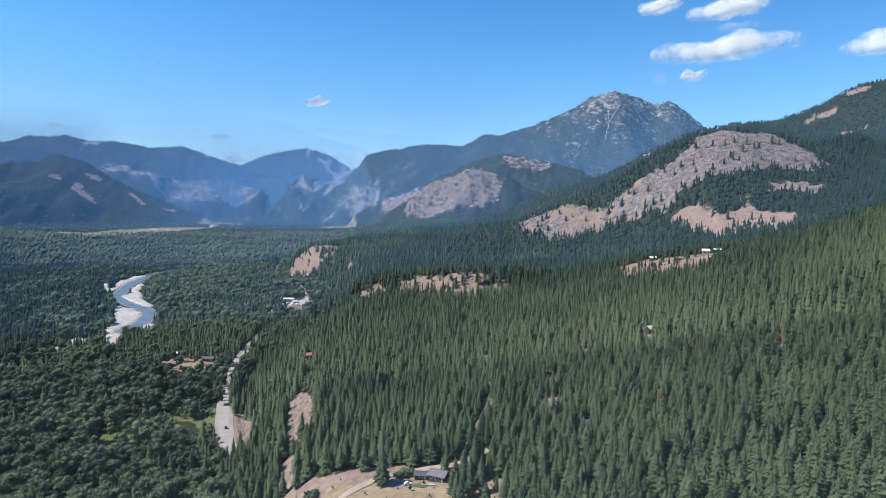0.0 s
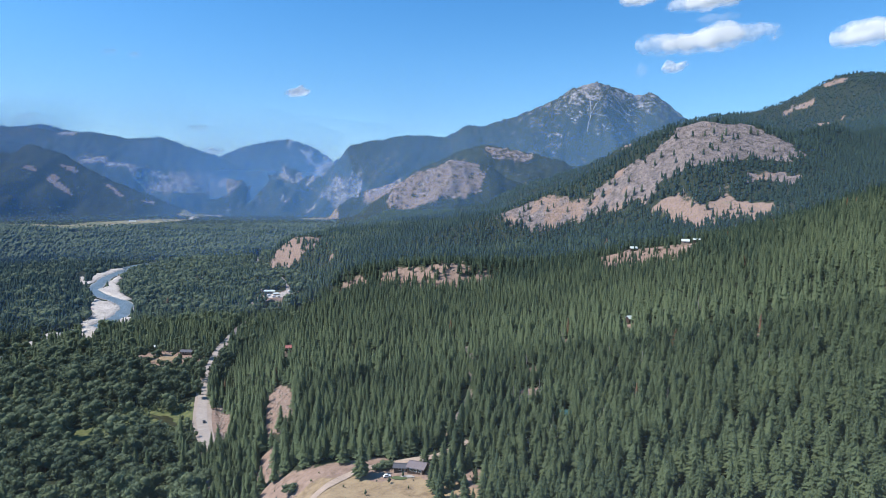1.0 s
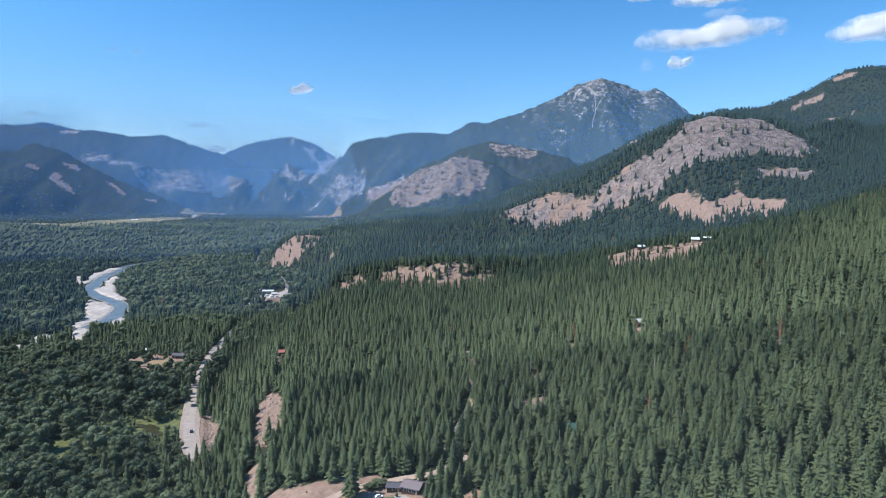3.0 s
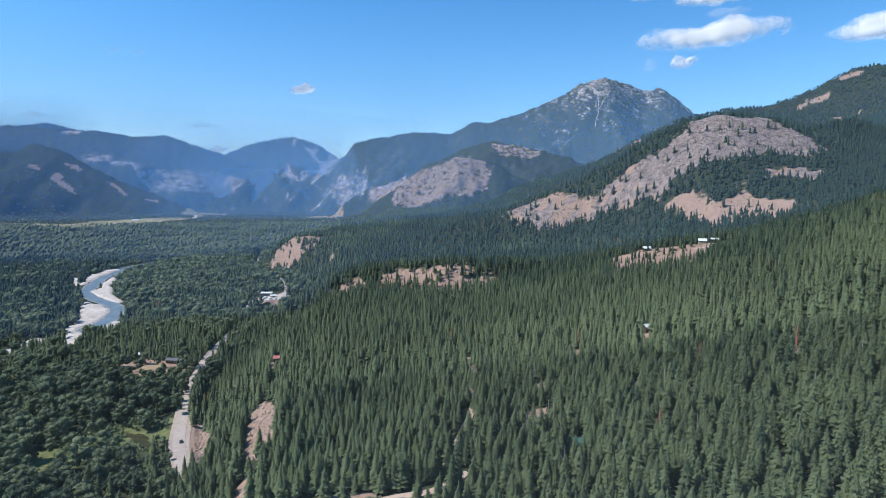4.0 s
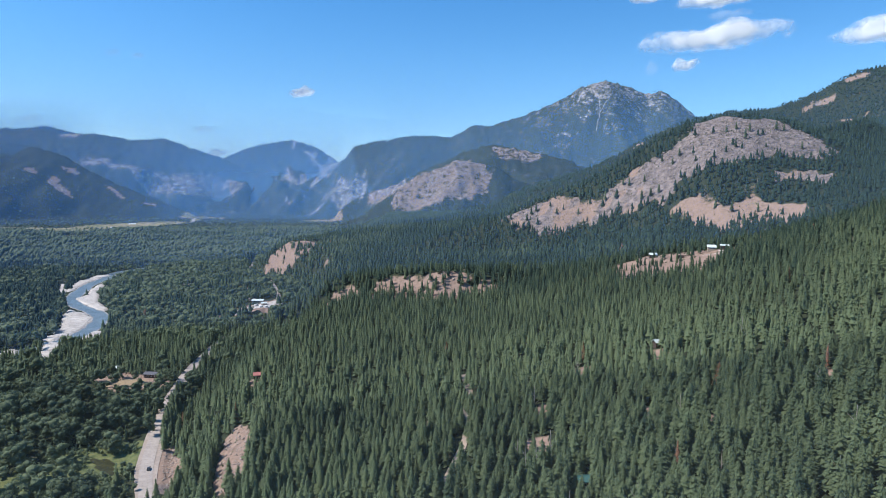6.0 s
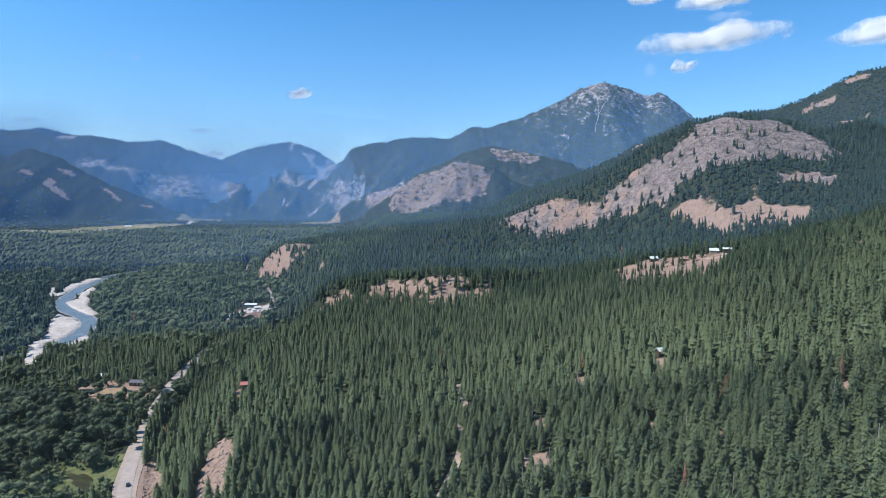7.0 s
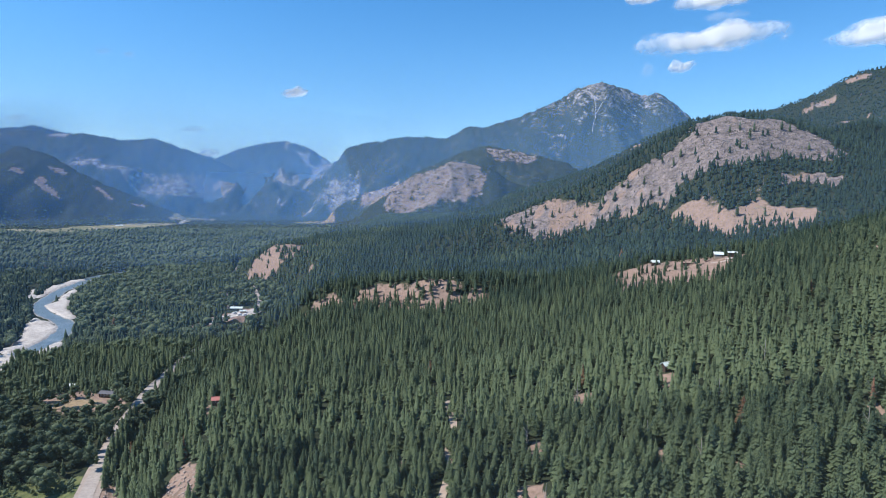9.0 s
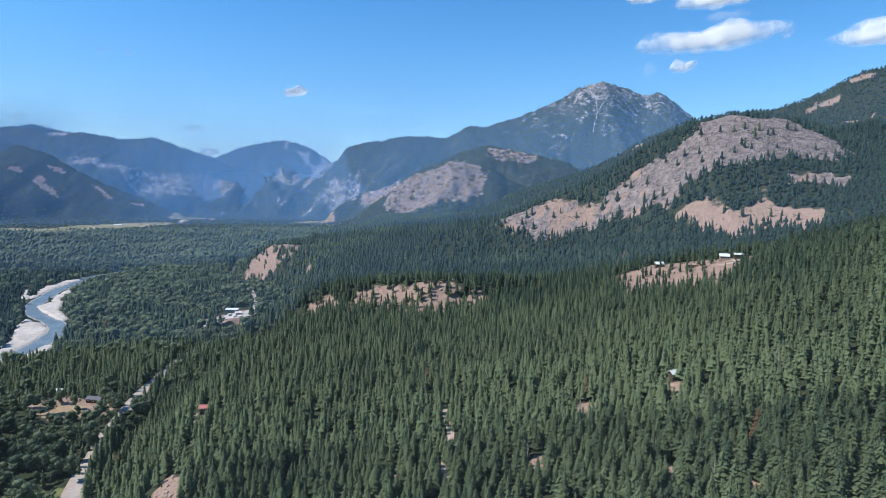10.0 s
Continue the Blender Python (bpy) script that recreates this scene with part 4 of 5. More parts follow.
def fir(seed):
    """A single fir near the flight: trunk and crown, height 1."""
    r = np.random.RandomState(seed)
    e = new("fir_tree")
    part("trunk", flat_mesh("fir_trunk", *bole_shape(0.8, 0.014, seed, 7), bark), e)
    p, f = conifer_shape(19, 9, seed)
    part("crown", flat_mesh("fir_crown", p, f, needles, 0.68 + 0.12 * r.randn(len(p))), e)
    return tagged(e, "tall green fir with drooping boughs on the slope", "tree", "firs of the slope")


def cottonwood(seed):
    r = np.random.RandomState(seed)
    e = new("cottonwood_tree")
    part("trunk", flat_mesh("cottonwood_trunk", *bole_shape(0.5, 0.02, seed, 6, 5), bark), e)
    p, f = broadleaf_shape(11, 34, seed)
    part("crown", flat_mesh("cottonwood_crown", p, f, leaves, 0.5 + 0.1 * r.randn(len(p))), e)
    return tagged(e, "leafy green cottonwood on the valley floor", "tree", "cottonwoods of the valley")


def plant_out(models, places, seed):
    r = np.random.RandomState(seed)
    free = list(models)
    for x, y, z, tall_, girth_ in places:
        e = free.pop() if free else None
        m = Matrix.LocRotScale((x, y, z), Euler((0.03 * r.randn(), 0.03 * r.randn(), 6.28 * r.rand())), (tall_ * girth_, tall_ * girth_, tall_))
        if e is None:
            e = copy_thing(models[r.randint(len(models))], Matrix())
        e.matrix_basis = m


plant_out([fir(900 + i) for i in range(4)], hero_firs[:300], 11)
plant_out([cottonwood(950 + i) for i in range(4)], hero_leaves[:200], 12)

# ---- river, road and tracks ----
def smooth_line(line, step):
    """Points every few metres on a rounded run of the polyline."""
    p = np.array([q[:2] for q in line], float)
    p = np.concatenate([[2 * p[0] - p[1]], p, [2 * p[-1] - p[-2]]])
    out, par = [], []
    for i in range(1, len(p) - 2):
        n = max(2, int(np.hypot(*(p[i + 1] - p[i])) / step))
        for k in range(n):
            t = k / n
            out.append(0.5 * (2 * p[i] + (p[i + 1] - p[i - 1]) * t + (2 * p[i - 1] - 5 * p[i] + 4 * p[i + 1] - p[i + 2]) * t * t + (3 * p[i] - p[i - 1] - 3 * p[i + 1] + p[i + 2]) * t ** 3))
            par.append(i - 1 + t)
    out.append(p[-2])
    par.append(len(p) - 3.0)
    return np.array(out), np.array(par)


def ribbon(name, line, left, right, lift, mat_, label, category, step=4.0, ragged=0.0, flat=None, across=4):
    """A strip that follows a line over the ground; left and right: its reach on either side, one number or one a point."""
    c, par = smooth_line(line, step)
    d = np.gradient(c, axis=0)
    d /= np.hypot(d[:, 0], d[:, 1])[:, None]
    nrm = np.stack([-d[:, 1], d[:, 0]], 1)
    where = np.arange(len(line))
    lo = np.interp(par, where, left) if np.ndim(left) else np.full(len(c), left)
    hi = np.interp(par, where, right) if np.ndim(right) else np.full(len(c), right)
    lo = lo * (1 + ragged * rough(c[:, 0], c[:, 1], 25, 3))
    hi = hi * (1 + ragged * rough(c[:, 0] + 500, c[:, 1], 25, 3))
    w = np.linspace(0, 1, across + 1)
    q = c[:, None] + nrm[:, None] * (lo[:, None] * (1 - w) - hi[:, None] * w)[:, :, None]
    x, y = q[..., 0].ravel(), q[..., 1].ravel()
    z = (land(x, y) if flat is None else flat(x, y)) + lift
    n, k = len(c), across + 1
    i, j = (v.ravel() for v in np.meshgrid(np.arange(n - 1), np.arange(across), indexing="ij"))
    a = i * k + j
    ob = sheet(name, x, y, z, np.stack([a, a + k, a + k + 1, a + 1], 1), mat_)
    return tagged(ob, label, category, kind="structure")


def river_level(x, y):
    return -0.6 + 0.004 * np.clip(y - 750, 0, None)


ribbon("riverbank", RIVER, 11.5, 11.5, 0.45, gravel, "narrow pale gravel banks of the river", "riverbank", 5, 0.3, river_level)
ribbon("water", RIVER, 10, 10, 0.7, water_mat, "shallow blue-grey mountain river", "river", 4, 0.3, river_level)


def gravel_bar(corners):
    """A low bank of river gravel, domed, that dips under the water at its worn rim."""
    c = np.array(corners, float)
    x, y = (np.arange(c[:, k].min() - 10, c[:, k].max() + 10, 2.5) for k in (0, 1))
    gx_, gy_ = np.meshgrid(x, y)
    px, py = gx_.ravel(), gy_.ravel()
    m = outlined(px, py, corners, 5)
    pz = river_level(px, py) - 0.3 + 2.4 * m + 0.35 * rough(px, py, 8, 3)
    i, j = (v.ravel() for v in np.meshgrid(np.arange(len(y) - 1), np.arange(len(x) - 1), indexing="ij"))
    a = i * len(x) + j
    f = np.stack([a, a + 1, a + len(x) + 1, a + len(x)], 1)
    f = f[m[f].max(1) > 0.15]
    used = np.unique(f)
    ob = sheet("gravel_bar", px[used], py[used], pz[used], np.searchsorted(used, f), gravel)
    return tagged(ob, "pale sunlit gravel bar in the bend of the river", "gravel bar", kind="structure")


for _b in BARS:
    gravel_bar(_b)
ribbon("road_shoulder", ROAD, (4, 4, 4, 4, 4, 4.8, 6.4, 5.8, 5) + (4.6,) * 4 + (3.4,) * 7, (4, 4, 4, 4, 4, 5, 7.2, 6.6, 5) + (5,) * 4 + (3.4,) * 7, 0.25, shoulder_mat, "gravel shoulders of the valley road", "road", 4, 0.15)
ribbon("road", ROAD, (3, 3, 3, 3, 3, 3.6, 3.9, 3.8, 3.6) + (3.4,) * 4 + (2.5,) * 7, (3, 3, 3, 3, 3, 3.6, 3.9, 3.8, 3.6) + (3.8,) * 4 + (2.5,) * 7, 0.42, asphalt, "worn pale grey valley road", "road", 4)
ribbon("track", TRAIL, 2.0, 2.2, 0.3, dirt, "pale dirt track through the forest", "track", 3, 0.3)
ribbon("driveway", DRIVE, 2.4, 2.4, 0.3, dirt, "pale gravel drive to the house", "driveway", 3, 0.12)

ribbon("track", [(-1845, 3050, 0), (-1920, 3180, 0), (-2000, 3320, 0), (-2100, 3490, 0)], 12, 12, 0.6, gravel, "pale gravel track over the far fields", "track", 20, 0.2)
# pale scree runs in the gullies of the peak
SCREE_RUNS = [[(291, 4377), (296, 4422), (312, 4457), (318, 4506)], [(318, 4506), (318, 4590), (312, 4647)], [(318, 4506), (350, 4550), (386, 4595)]]
for _run in SCREE_RUNS:
    ribbon("scree", [(x, y, 0) for x, y in _run], 2.4, 2.4, 5.0, scree_mat, "pale scree run in a gully of the peak", "scree", 12, 0.5)

# ---- houses, sheds and vehicles ----
def boxed(b, x0, x1, y0, y1, z0, z1):
    v = [b.verts.new(q) for q in ((x0, y0, z0), (x1, y0, z0), (x1, y1, z0), (x0, y1, z0), (x0, y0, z1), (x1, y0, z1), (x1, y1, z1), (x0, y1, z1))]
    for q in ((3, 2, 1, 0), (4, 5, 6, 7), (0, 1, 5, 4), (1, 2, 6, 5), (2, 3, 7, 6), (3, 0, 4, 7)):
        b.faces.new([v[k] for k in q])


def mesh_part(name, build, mat_, parent, label="", bevel=0.0):
    b = bmesh.new()
    build(b)
    if bevel:
        bmesh.ops.bevel(b, geom=list(b.edges), offset=bevel, segments=1, affect="EDGES")
    bmesh.ops.recalc_face_normals(b, faces=b.faces)
    me = bpy.data.meshes.new(name)
    b.to_mesh(me)
    b.free()
    me.materials.append(mat_)
    return part(name, me, parent, label)


def building(name, label, x, y, turn, long, deep, wall_h, rise, wall_mat, roof_mat, windows=3, chimney=False, door=True, over=0.7, category="house", lift=0.0):
    """A gabled house: ridge along its long side, walls, roof slabs, door and windows on the valley side."""
    e = new(name)
    ground_z = float(land(np.array([x]), np.array([y]))[0]) + lift
    e.matrix_basis = pose(x, y, ground_z, 0, 0, turn)
    a, d = long / 2, deep / 2

    def walls(b):
        lo = [b.verts.new(q) for q in ((-a, -d, -2.5), (a, -d, -2.5), (a, d, -2.5), (-a, d, -2.5))]
        hi = [b.verts.new(q) for q in ((-a, -d, wall_h), (a, -d, wall_h), (a, d, wall_h), (-a, d, wall_h))]
        r0, r1 = b.verts.new((-a, 0, wall_h + rise)), b.verts.new((a, 0, wall_h + rise))
        b.faces.new((lo[0], lo[1], hi[1], hi[0]))
        b.faces.new((lo[2], lo[3], hi[3], hi[2]))
        b.faces.new((lo[1], lo[2], hi[2], r1, hi[1]))
        b.faces.new((lo[3], lo[0], hi[0], r0, hi[3]))

    mesh_part("wall", walls, wall_mat, e)
    k = rise / d
    for sign in (-1, 1):
        def slab(b, sign=sign):
            v = []
            for t in (0.05, 0.27):
                v += [b.verts.new(q) for q in ((-a - over, 0, wall_h + rise + t), (a + over, 0, wall_h + rise + t), (a + over, sign * (d + over), wall_h - k * over + t), (-a - over, sign * (d + over), wall_h - k * over + t))]
            for q in ((0, 1, 2, 3), (4, 5, 6, 7), (0, 1, 5, 4), (1, 2, 6, 5), (2, 3, 7, 6), (3, 0, 4, 7)):
                b.faces.new([v[i] for i in q])
        mesh_part("roof", slab, roof_mat, e)
    mesh_part("ridge_cap", lambda b: boxed(b, -a - over, a + over, -0.2, 0.2, wall_h + rise + 0.22, wall_h + rise + 0.34), roof_mat, e)
    for i in range(windows):
        cx = -a + long * (i + 0.75) / (windows + 0.5)
        f = mesh_part("window", lambda b: boxed(b, cx - 0.75, cx + 0.75, -d - 0.08, -d + 0.02, 0.9, 2.2), white_paint, e)
        mesh_part("pane", lambda b: boxed(b, cx - 0.65, cx + 0.65, -d - 0.10, -d - 0.082, 1.0, 2.1), pane_mat, f)
    if door:
        cx = a - 1.0
        mesh_part("door", lambda b: boxed(b, cx - 0.45, cx + 0.45, -d - 0.06, -d + 0.02, 0.05, 2.1), timber_pale, e)
    if chimney:
        mesh_part("chimney", lambda b: boxed(b, a * 0.4, a * 0.4 + 0.8, 0.3, 1.1, wall_h, wall_h + rise + 1.3), stone, e)
    return tagged(e, label, category)


def vehicle(name, label, x, y, turn, long, wide, high, body_mat, boxy=False, lift=0.0):
    """A car, or where boxy a caravan: body, cabin, wheels, windows."""
    e = new(name)
    e.matrix_basis = pose(x, y, float(land(np.array([x]), np.array([y]))[0]) + lift, 0, 0, turn)
    a, w = long / 2, wide / 2
    if boxy:
        mesh_part("body", lambda b: boxed(b, -a, a, -w, w, 0.45, high), body_mat, e, bevel=0.12)
        for q in (-a * 0.5, a * 0.4):
            mesh_part("window", lambda b: boxed(b, q - 0.5, q + 0.5, -w - 0.02, w + 0.02, high * 0.5, high * 0.75), pane_mat, e)
    else:
        mesh_part("body", lambda b: boxed(b, -a, a, -w, w, 0.28, high * 0.6), body_mat, e, bevel=0.14)

        def cabin(b):
            lo = [b.verts.new(q) for q in ((-a * 0.75, -w * 0.92, high * 0.6), (a * 0.45, -w * 0.92, high * 0.6), (a * 0.45, w * 0.92, high * 0.6), (-a * 0.75, w * 0.92, high * 0.6))]
            hi = [b.verts.new(q) for q in ((-a * 0.55, -w * 0.75, high), (a * 0.15, -w * 0.75, high), (a * 0.15, w * 0.75, high), (-a * 0.55, w * 0.75, high))]
            b.faces.new(hi)
            for i in range(4):
                b.faces.new((lo[i], lo[(i + 1) % 4], hi[(i + 1) % 4], hi[i]))
        mesh_part("cabin", cabin, body_mat, e)
        for sy in (-1, 1):
            mesh_part("side_window", lambda b: boxed(b, -a * 0.5, a * 0.2, sy * w * 0.83 - 0.06, sy * w * 0.83 + 0.06, high * 0.68, high * 0.9), pane_mat, e)
        mesh_part("windscreen", lambda b: boxed(b, a * 0.22, a * 0.36, -w * 0.7, w * 0.7, high * 0.66, high * 0.88), pane_mat, e)
    for sx in (-0.62, 0.62):
        for sy in (-1, 1):
            def wheel(b, sx=sx, sy=sy):
                bmesh.ops.create_cone(b, cap_ends=True, segments=12, radius1=0.34, radius2=0.34, depth=0.22, matrix=Matrix.Translation((sx * a, sy * (w - 0.08), 0.34)) @ Matrix.Rotation(radians(90), 4, "X"))
            mesh_part("wheel", wheel, rubber, e)
    return tagged(e, label, "caravan" if boxy else "car")


def disc(name, x, y, a, b_, turn, lift, mat_, label, category):
    """A level patch of uneven outline lying on the ground."""
    t = np.linspace(0, 2 * math.pi, 40, endpoint=False)
    w = 1 + 0.5 * rough(np.cos(t) * 3 + x, np.sin(t) * 3 + y, 1.7, 2)
    u, v = a * w * np.cos(t), b_ * w * np.sin(t)
    c, s = math.cos(radians(turn)), math.sin(radians(turn))
    rings = [(1.0, 0), (0.66, 40), (0.33, 80)]
    px = np.concatenate([x + q * (u * c - v * s) for q, _ in rings] + [[x]])
    py = np.concatenate([y + q * (u * s + v * c) for q, _ in rings] + [[y]])
    f = []
    for k in range(2):
        f += [(40 * k + i, 40 * k + (i + 1) % 40, 40 * k + 40 + (i + 1) % 40, 40 * k + 40 + i) for i in range(40)]
    me = bpy.data.meshes.new(name)
    me.from_pydata(np.stack([px, py, land(px, py) + lift], 1).tolist(), [], f + [(80 + i, 80 + (i + 1) % 40, 120) for i in range(40)])
    me.materials.append(mat_)
    me.shade_smooth()
    return tagged(new(name, me), label, category, kind="structure")


# the house in the clearing
building("house", "dark timber house with a low grey-purple metal roof", -55.5, 290.5, -12, 8.4, 7.5, 2.8, 1.5, timber_dark, plum_metal, 3, True)
building("garage", "small dark timber garage beside the house", -64.6, 291.5, 6, 6.4, 5, 2.3, 0.8, timber_dark, dark_metal, 1)
disc("terrace", -60, 284.5, 4.0, 1.1, -8, 0.34, concrete, "pale concrete terrace before the house", "terrace")
disc("lawn", -63, 283.5, 3.4, 2.0, -6, 0.3, lawn_mat, "small green lawn before the house", "lawn")
vehicle("car", "white car parked on the dry grass", -70, 284.5, 25, 3.8, 1.7, 1.5, white_paint)
_e = new("garden_wall")
_e.matrix_basis = pose(-50, 317, float(land(np.array([-50]), np.array([317]))[0]), 0, 0, 32)
mesh_part("coping", lambda b: boxed(b, -8, 8, -0.3, 0.3, 0.9, 1.05), concrete, _e, "", 0.03)
mesh_part("wall", lambda b: boxed(b, -7.9, 7.9, -0.22, 0.22, -1.5, 0.9), stone, _e)
tagged(_e, "low pale garden wall behind the house", "wall")

# cabins along the valley road
building("cabin", "long cabin with a charcoal roof and pale gable", -362, 588, 4, 12, 7, 2.8, 1.4, timber_dark, dark_metal, 4, True, lift=0.6)
building("shed", "small pale shed among the firs", -408, 601, 12, 7, 5, 2.6, 1.2, timber_pale, white_metal, 1, category="shed", lift=0.4)
building("red_cabin", "small cabin with a bright red metal roof", -209, 492, 24, 4.0, 3.6, 3.0, 1.3, timber_dark, red_metal, 2, lift=1.6)
building("white_cabin", "cabin with a white metal roof among firs", 74, 508, 30, 4.6, 4, 3.0, 1.4, timber_dark, white_metal, 2, lift=0.8)
building("shed", "pale shed with a white roof in the forest", 84, 500, -10, 4, 3.5, 2.6, 0.9, white_paint, white_metal, 1, category="shed", lift=0.4)
building("green_cabin", "small cabin with a faded green metal roof", 17, 334, 15, 5, 4.5, 3.0, 1.4, timber_dark, green_metal, 1, lift=0.8)

# the hilltop farm
building("farmhouse", "broad farmhouse with a white metal roof", 181, 816, -6, 8.5, 7, 2.8, 2.2, timber_pale, white_metal, 5, True, lift=0.8)
building("carport", "open-sided shelter with a white metal roof", 194, 813, -6, 8, 5, 2.8, 1.2, timber_dark, white_metal, 0, False, False, category="shed", lift=0.8)
building("barn", "dark barn with a white metal roof", 122, 842, 6, 8, 6, 3.0, 2.0, timber_dark, white_metal, 2, lift=1.0, category="barn")
disc("yard", 192, 803, 17, 5, -6, 0.3, gravel, "pale gravel yard of the hilltop farm", "yard")


def garden_bed(x, y, turn):
    e = new("raised_bed")
    e.matrix_basis = pose(x, y, float(land(np.array([x]), np.array([y]))[0]), 0, 0, turn)
    for y0 in (-1.2, 1.0):
        mesh_part("board", lambda b: boxed(b, -6, 6, y0, y0 + 0.2, -0.5, 0.9), timber_dark, e)
    for x0 in (-6.2, 6.0):
        mesh_part("board", lambda b: boxed(b, x0, x0 + 0.2, -1.2, 1.2, -0.5, 0.9), timber_dark, e)
    mesh_part("soil", lambda b: boxed(b, -6, 6, -1, 1, -0.5, 0.7), bark, e)
    return tagged(e, "long dark timber raised garden bed", "garden bed", "garden beds")


garden_bed(152, 812, -4)
garden_bed(152, 817, -4)

# the lodge by the road
building("lodge", "long low lodge with a white roof", -446, 972, 14, 17, 8, 3.2, 1.6, timber_pale, white_metal, 6, True, lift=0.5)
building("shed", "small white-roofed shed beside the lodge", -428, 956, 30, 8, 6, 2.8, 1.2, timber_pale, white_metal, 1, category="shed", lift=0.5)
building("shed", "low grey-roofed store behind the lodge", -462, 985, -10, 9, 6, 2.8, 1.2, timber_pale, plum_metal, 1, category="shed", lift=0.5)
disc("yard", -380, 915, 9, 24, 12, 0.32, gravel, "pale gravel verge where the road bends", "yard")
disc("yard", -426, 944, 17, 62, -10, 0.32, gravel, "pale gravel yard of the lodge", "yard")
for _x, _y, _t in ((-424, 938, 70), (-436, 946, 75), (-412, 930, 80), (-430, 962, 20), (-418, 990, 60)):
    vehicle("caravan", "white caravan parked on the gravel yard", _x, _y, _t, 7, 2.4, 2.9, white_paint, True, 0.3)
vehicle("car", "dark car driving on the pale road", -239, 408, 120, 4.6, 1.9, 1.6, car_paint, False, 0.42)
building("farm_shed", "far white shed in the fields", -1990, 2780, 30, 30, 12, 5, 3, white_paint, white_metal, 0, False, False, category="shed")
building("farm_shed", "far white shed in the fields", -1850, 2460, 70, 24, 10, 5, 3, white_paint, white_metal, 0, False, False, category="shed")
disc("pond", -272, 411, 15, 5.5, -32, 0.35, pond_mat, "still dark olive pond among willows", "pond")


# ---- loose rock, scrub and single trees ----
def rock_shape(seed):
    r = np.random.RandomState(seed)
    p, f = knot_shape(seed)
    return (p - (0, 0, 0.45)) * (3.2, 2.6, 1.5) * (0.7 + 0.6 * r.rand(len(p), 1)), f


def strew(name, label, shapes, mat_, patches, sizes, seed, tint=0.5):
    """Small things scattered over the open patches, joined."""
    r = np.random.RandomState(seed)
    pts = []
    for cx, cy, a, b, turn, n in patches:
        q = np.sqrt(r.rand(n)) * 1.02
        t = r.rand(n) * 2 * math.pi
        c, s = math.cos(radians(turn)), math.sin(radians(turn))
        u, v = a * q * np.cos(t), b * q * np.sin(t)
        pts.append(np.stack([cx + u * c - v * s, cy + u * s + v * c], 1))
    pts = np.concatenate(pts)
    pond_ = np.hypot(((pts[:, 0] + 272) * 0.85 - (pts[:, 1] - 411) * 0.53) / 19, ((pts[:, 0] + 272) * 0.53 + (pts[:, 1] - 411) * 0.85) / 9) > 1
    pts = pts[pond_]
    far_ = np.minimum(along(ROAD, pts[:, 0], pts[:, 1])[0] - 9, along(DRIVE, pts[:, 0], pts[:, 1])[0] - 4) > 0
    pts = pts[far_]
    z = land(pts[:, 0], pts[:, 1])
    h = sizes[0] + (sizes[1] - sizes[0]) * r.rand(len(pts)) ** 3
    ob = stand(name, label, shapes, np.column_stack([pts, z]), h, np.clip(tint + 0.2 * r.randn(len(pts)), 0, 0.95), mat_, np.ones(len(pts)))
    tagged(ob, label, name.replace("_", " "))
    return ob


STONY = [(290, 1190, 140, 66, 0, 1700), (40, 1205, 110, 26, -25, 450), (-122, 810, 42, 24, 0, 90), (-535, 1318, 60, 34, 0, 60), ]
strew("boulders", "grey-brown boulders and ledges on the bare hill", [rock_shape(i) for i in range(5)], stone, STONY, (0.3, 2.0), 21)
NEAR_STONY = [(-229, 414, 6, 36, 31, 420), (-172, 388, 8, 38, 24, 520), (-150, 320, 6, 15, 15, 200)]
strew("boulders", "pale broken rock on the road cuttings", [rock_shape(10 + i) for i in range(5)], stone, NEAR_STONY, (0.2, 1.1), 23)
SCRUB = [(290, 1190, 145, 70, 0, 800), (40, 1205, 120, 28, -25, 300), (255, 1000, 62, 40, -40, 160), (130, 822, 72, 28, -12, 150), (-85, 284, 60, 28, 0, 60), (-174, 388, 16, 44, 28, 60), (-388, 588, 24, 14, 0, 60)]
MEADOW_SHRUBS = [(-290, 436, 36, 10, 0, 260), (-254, 396, 26, 10, -32, 220), (-302, 402, 20, 22, 0, 200), (-240, 376, 14, 16, 20, 120)]
strew("shrubs", "light green willow shrubs of the damp meadow", [leafy_shape(2, 26, 190 + i, 0.1, 0.3) for i in range(4)], leaves, MEADOW_SHRUBS, (1.2, 4.5), 24, 0.85)
strew("scrub", "low grey-green scrub on the open ground", [knot_shape(30 + i) for i in range(5)], leaves, SCRUB, (0.8, 3.2), 22, 0.3)


def single(model, x, y, tall_, girth_, label):
    e = copy_thing(model, Matrix())
    z = float(land(np.array([x]), np.array([y]))[0])
    e.matrix_basis = Matrix.LocRotScale((x, y, z), Euler((0, 0, x)), (tall_ * girth_, tall_ * girth_, tall_))
    return tagged(e, label)


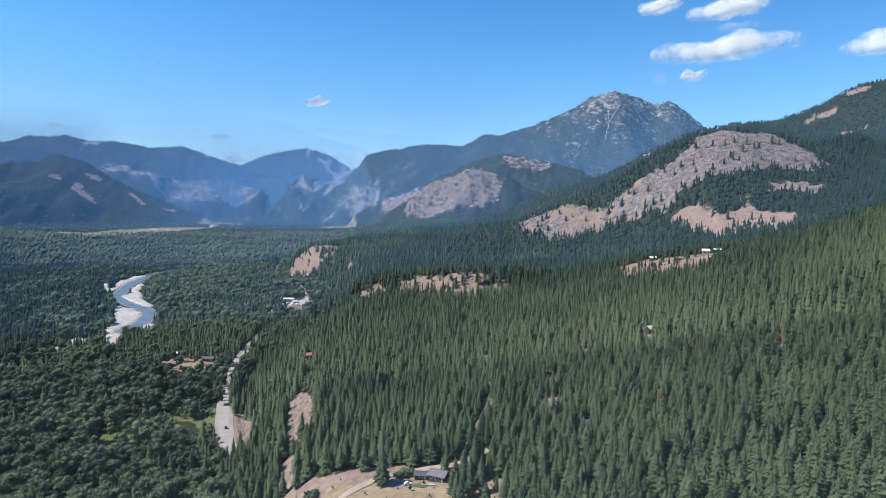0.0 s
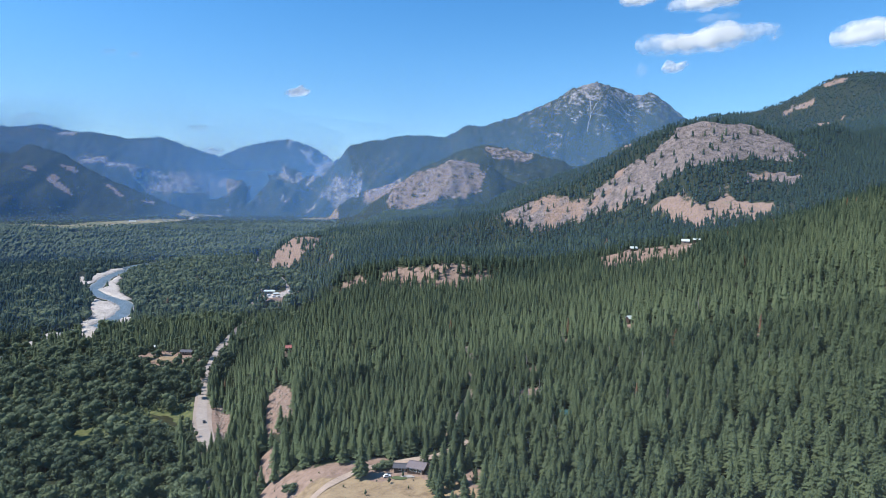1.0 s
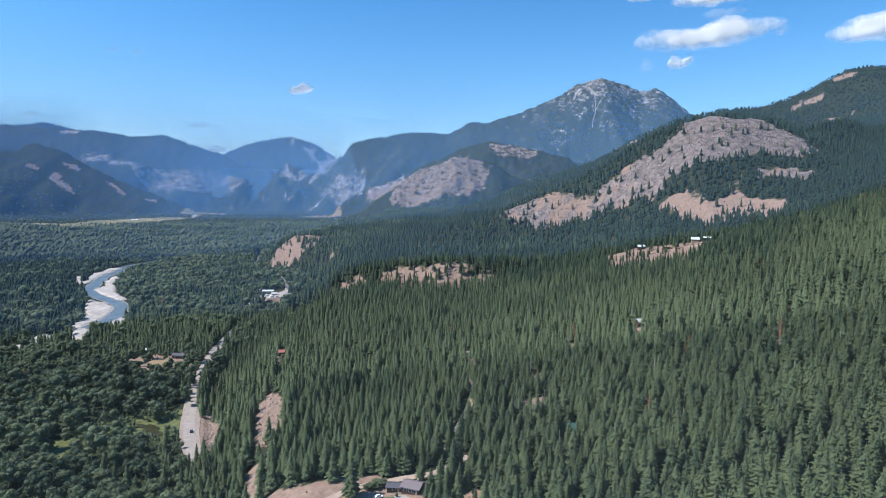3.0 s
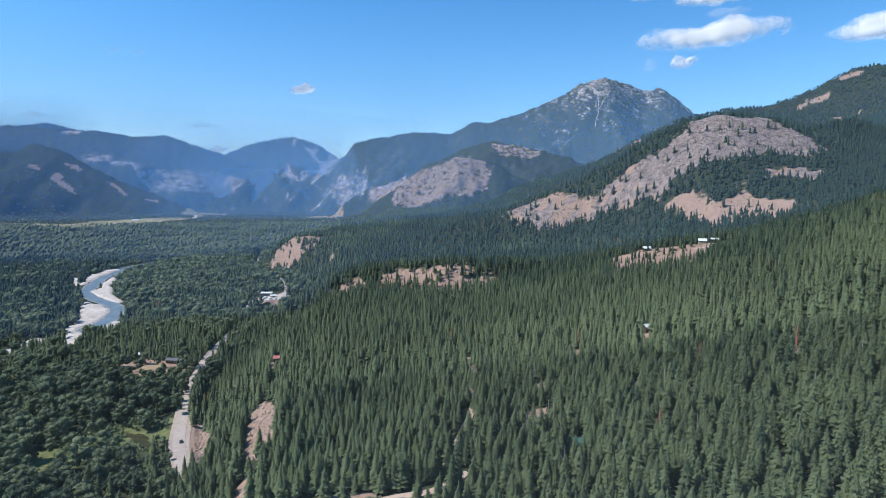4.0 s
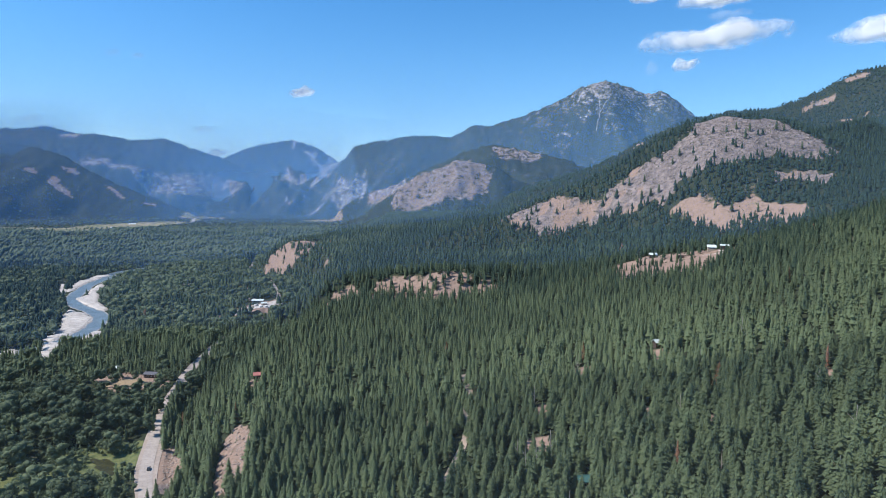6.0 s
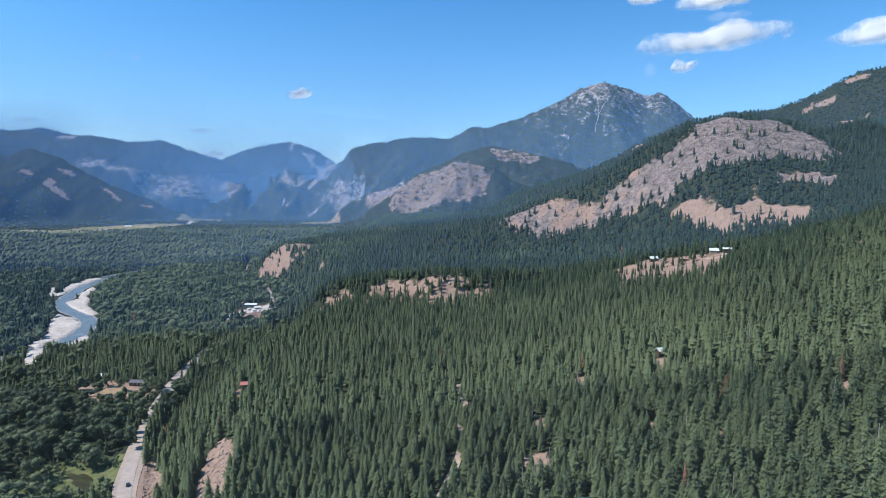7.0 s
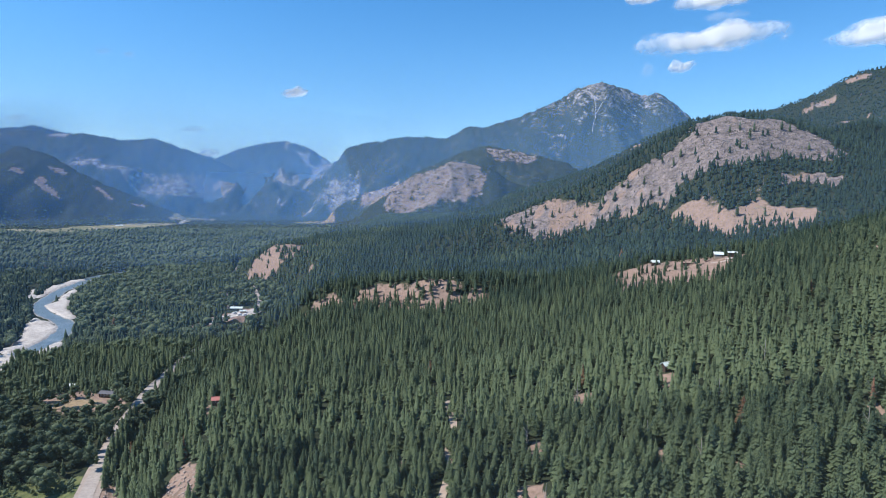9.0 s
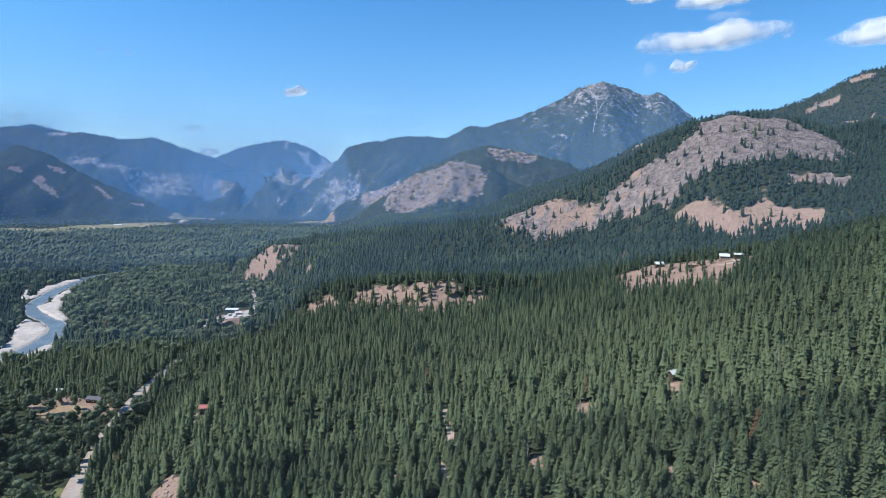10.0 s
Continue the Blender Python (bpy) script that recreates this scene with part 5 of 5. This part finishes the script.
_fir = bpy.data.objects["fir_tree"]
_cot = bpy.data.objects["cottonwood_tree"]
for _x, _y, _h in ((-214, 344, 17), (-203, 338, 18), (-221, 352, 15), (-192, 322, 18), (-183, 330, 16), (-208, 330, 16), (-247, 436, 15)):
    single(_fir, _x, _y, _h, 1.0, "tall green fir beside the valley road")
for _k, (_x, _y) in enumerate([(187, 1199), (200, 1173), (212, 1183), (172, 1126), (160, 1129), (147, 1135), (291, 1206), (307, 1209), (291, 1148), (325, 1197), (312, 1172), (372, 1214), (393, 1157), (412, 1136), (124, 1197), (133, 1189), (94, 1191),
                            (65, 1232), (49, 1195), (52, 1225), (-25, 1229), (-41, 1209), (236, 1031), (253, 1010), (283, 995), (283, 928), (182, 1059), (195, 1035), (213, 996), (253, 953), (303, 892), (384, 1214), (156, 1174), (242, 1237)]):
    single(_fir, _x, _y, 13 + (_k * 7) % 6, 1.15, "dark fir standing alone on the bald hill")
for _k in range(15):
    _y = 463 + 4.8 * _k
    single(_fir, float(np.interp(_y, [p[1] for p in ROAD], [p[0] for p in ROAD])) + 5.6 + 2.2 * (_k % 3), _y, 13 + (_k * 5) % 6, 1.3, "tall green fir beside the valley road")
for _x, _y, _h in ((-46, 283, 15), (-43, 289, 16), (-41, 278, 14), (-46, 274, 13), (-38, 292, 16), (-39, 284, 15), (-43, 268, 14), (-37, 272, 15), (-40, 262, 14)):
    single(_fir, _x, _y, _h, 1.25, "tall green fir beside the house")
single(_fir, -83, 284, 21, 1.3, "lone dark fir in the yard beside the drive")
for _x, _y, _h in ((-74, 293, 4.2), (-71, 294.5, 3.6), (-119, 281, 5.0), (-77, 291, 3.2)):
    single(_cot, _x, _y, _h, 2.1, "round green bush at the edge of the yard")


def dead_tree(x, y, tall_, seed, mat_, label):
    e = new("dead_tree")
    z = float(land(np.array([x]), np.array([y]))[0])
    e.matrix_basis = Matrix.LocRotScale((x, y, z), None, (tall_, tall_, tall_))
    part("trunk", flat_mesh("dead_trunk", *bole_shape(1.0, 0.016, seed, 5, 7), dead_wood), e)
    if mat_ is not None:
        p, f = conifer_shape(14, 7, seed, slim=0.13)
        part("crown", flat_mesh("dead_crown", p, f, mat_), e)
    return tagged(e, label, "tree")


rusty = plain("rust_red_needles", (0.20, 0.105, 0.068), 0.35, 0.8, 0.9)
dead_tree(55, 338, 13, 5, rusty, "dead fir with rust-red needles")
dead_tree(140, 411, 14, 6, rusty, "dead fir with rust-red needles")
for _k, (_x, _y) in enumerate(((330, 1078), (280, 1048), (228, 1062), (-6, 424), (64, 380), (-62, 418), (-40, 452), (118, 476), (300, 1060), (20, 468), (-8, 352), (-3, 350), (3, 357), (-12, 358), (34, 300), (68, 322), (92, 356), (118, 330), (126, 384), (150, 360), (48, 410), (86, 440), (10, 300), (100, 300))):
    dead_tree(_x, _y, 13.5 + 5 * ((_k * 7) % 5) / 5, 40 + _k, None, "bare silvered dead fir trunk")
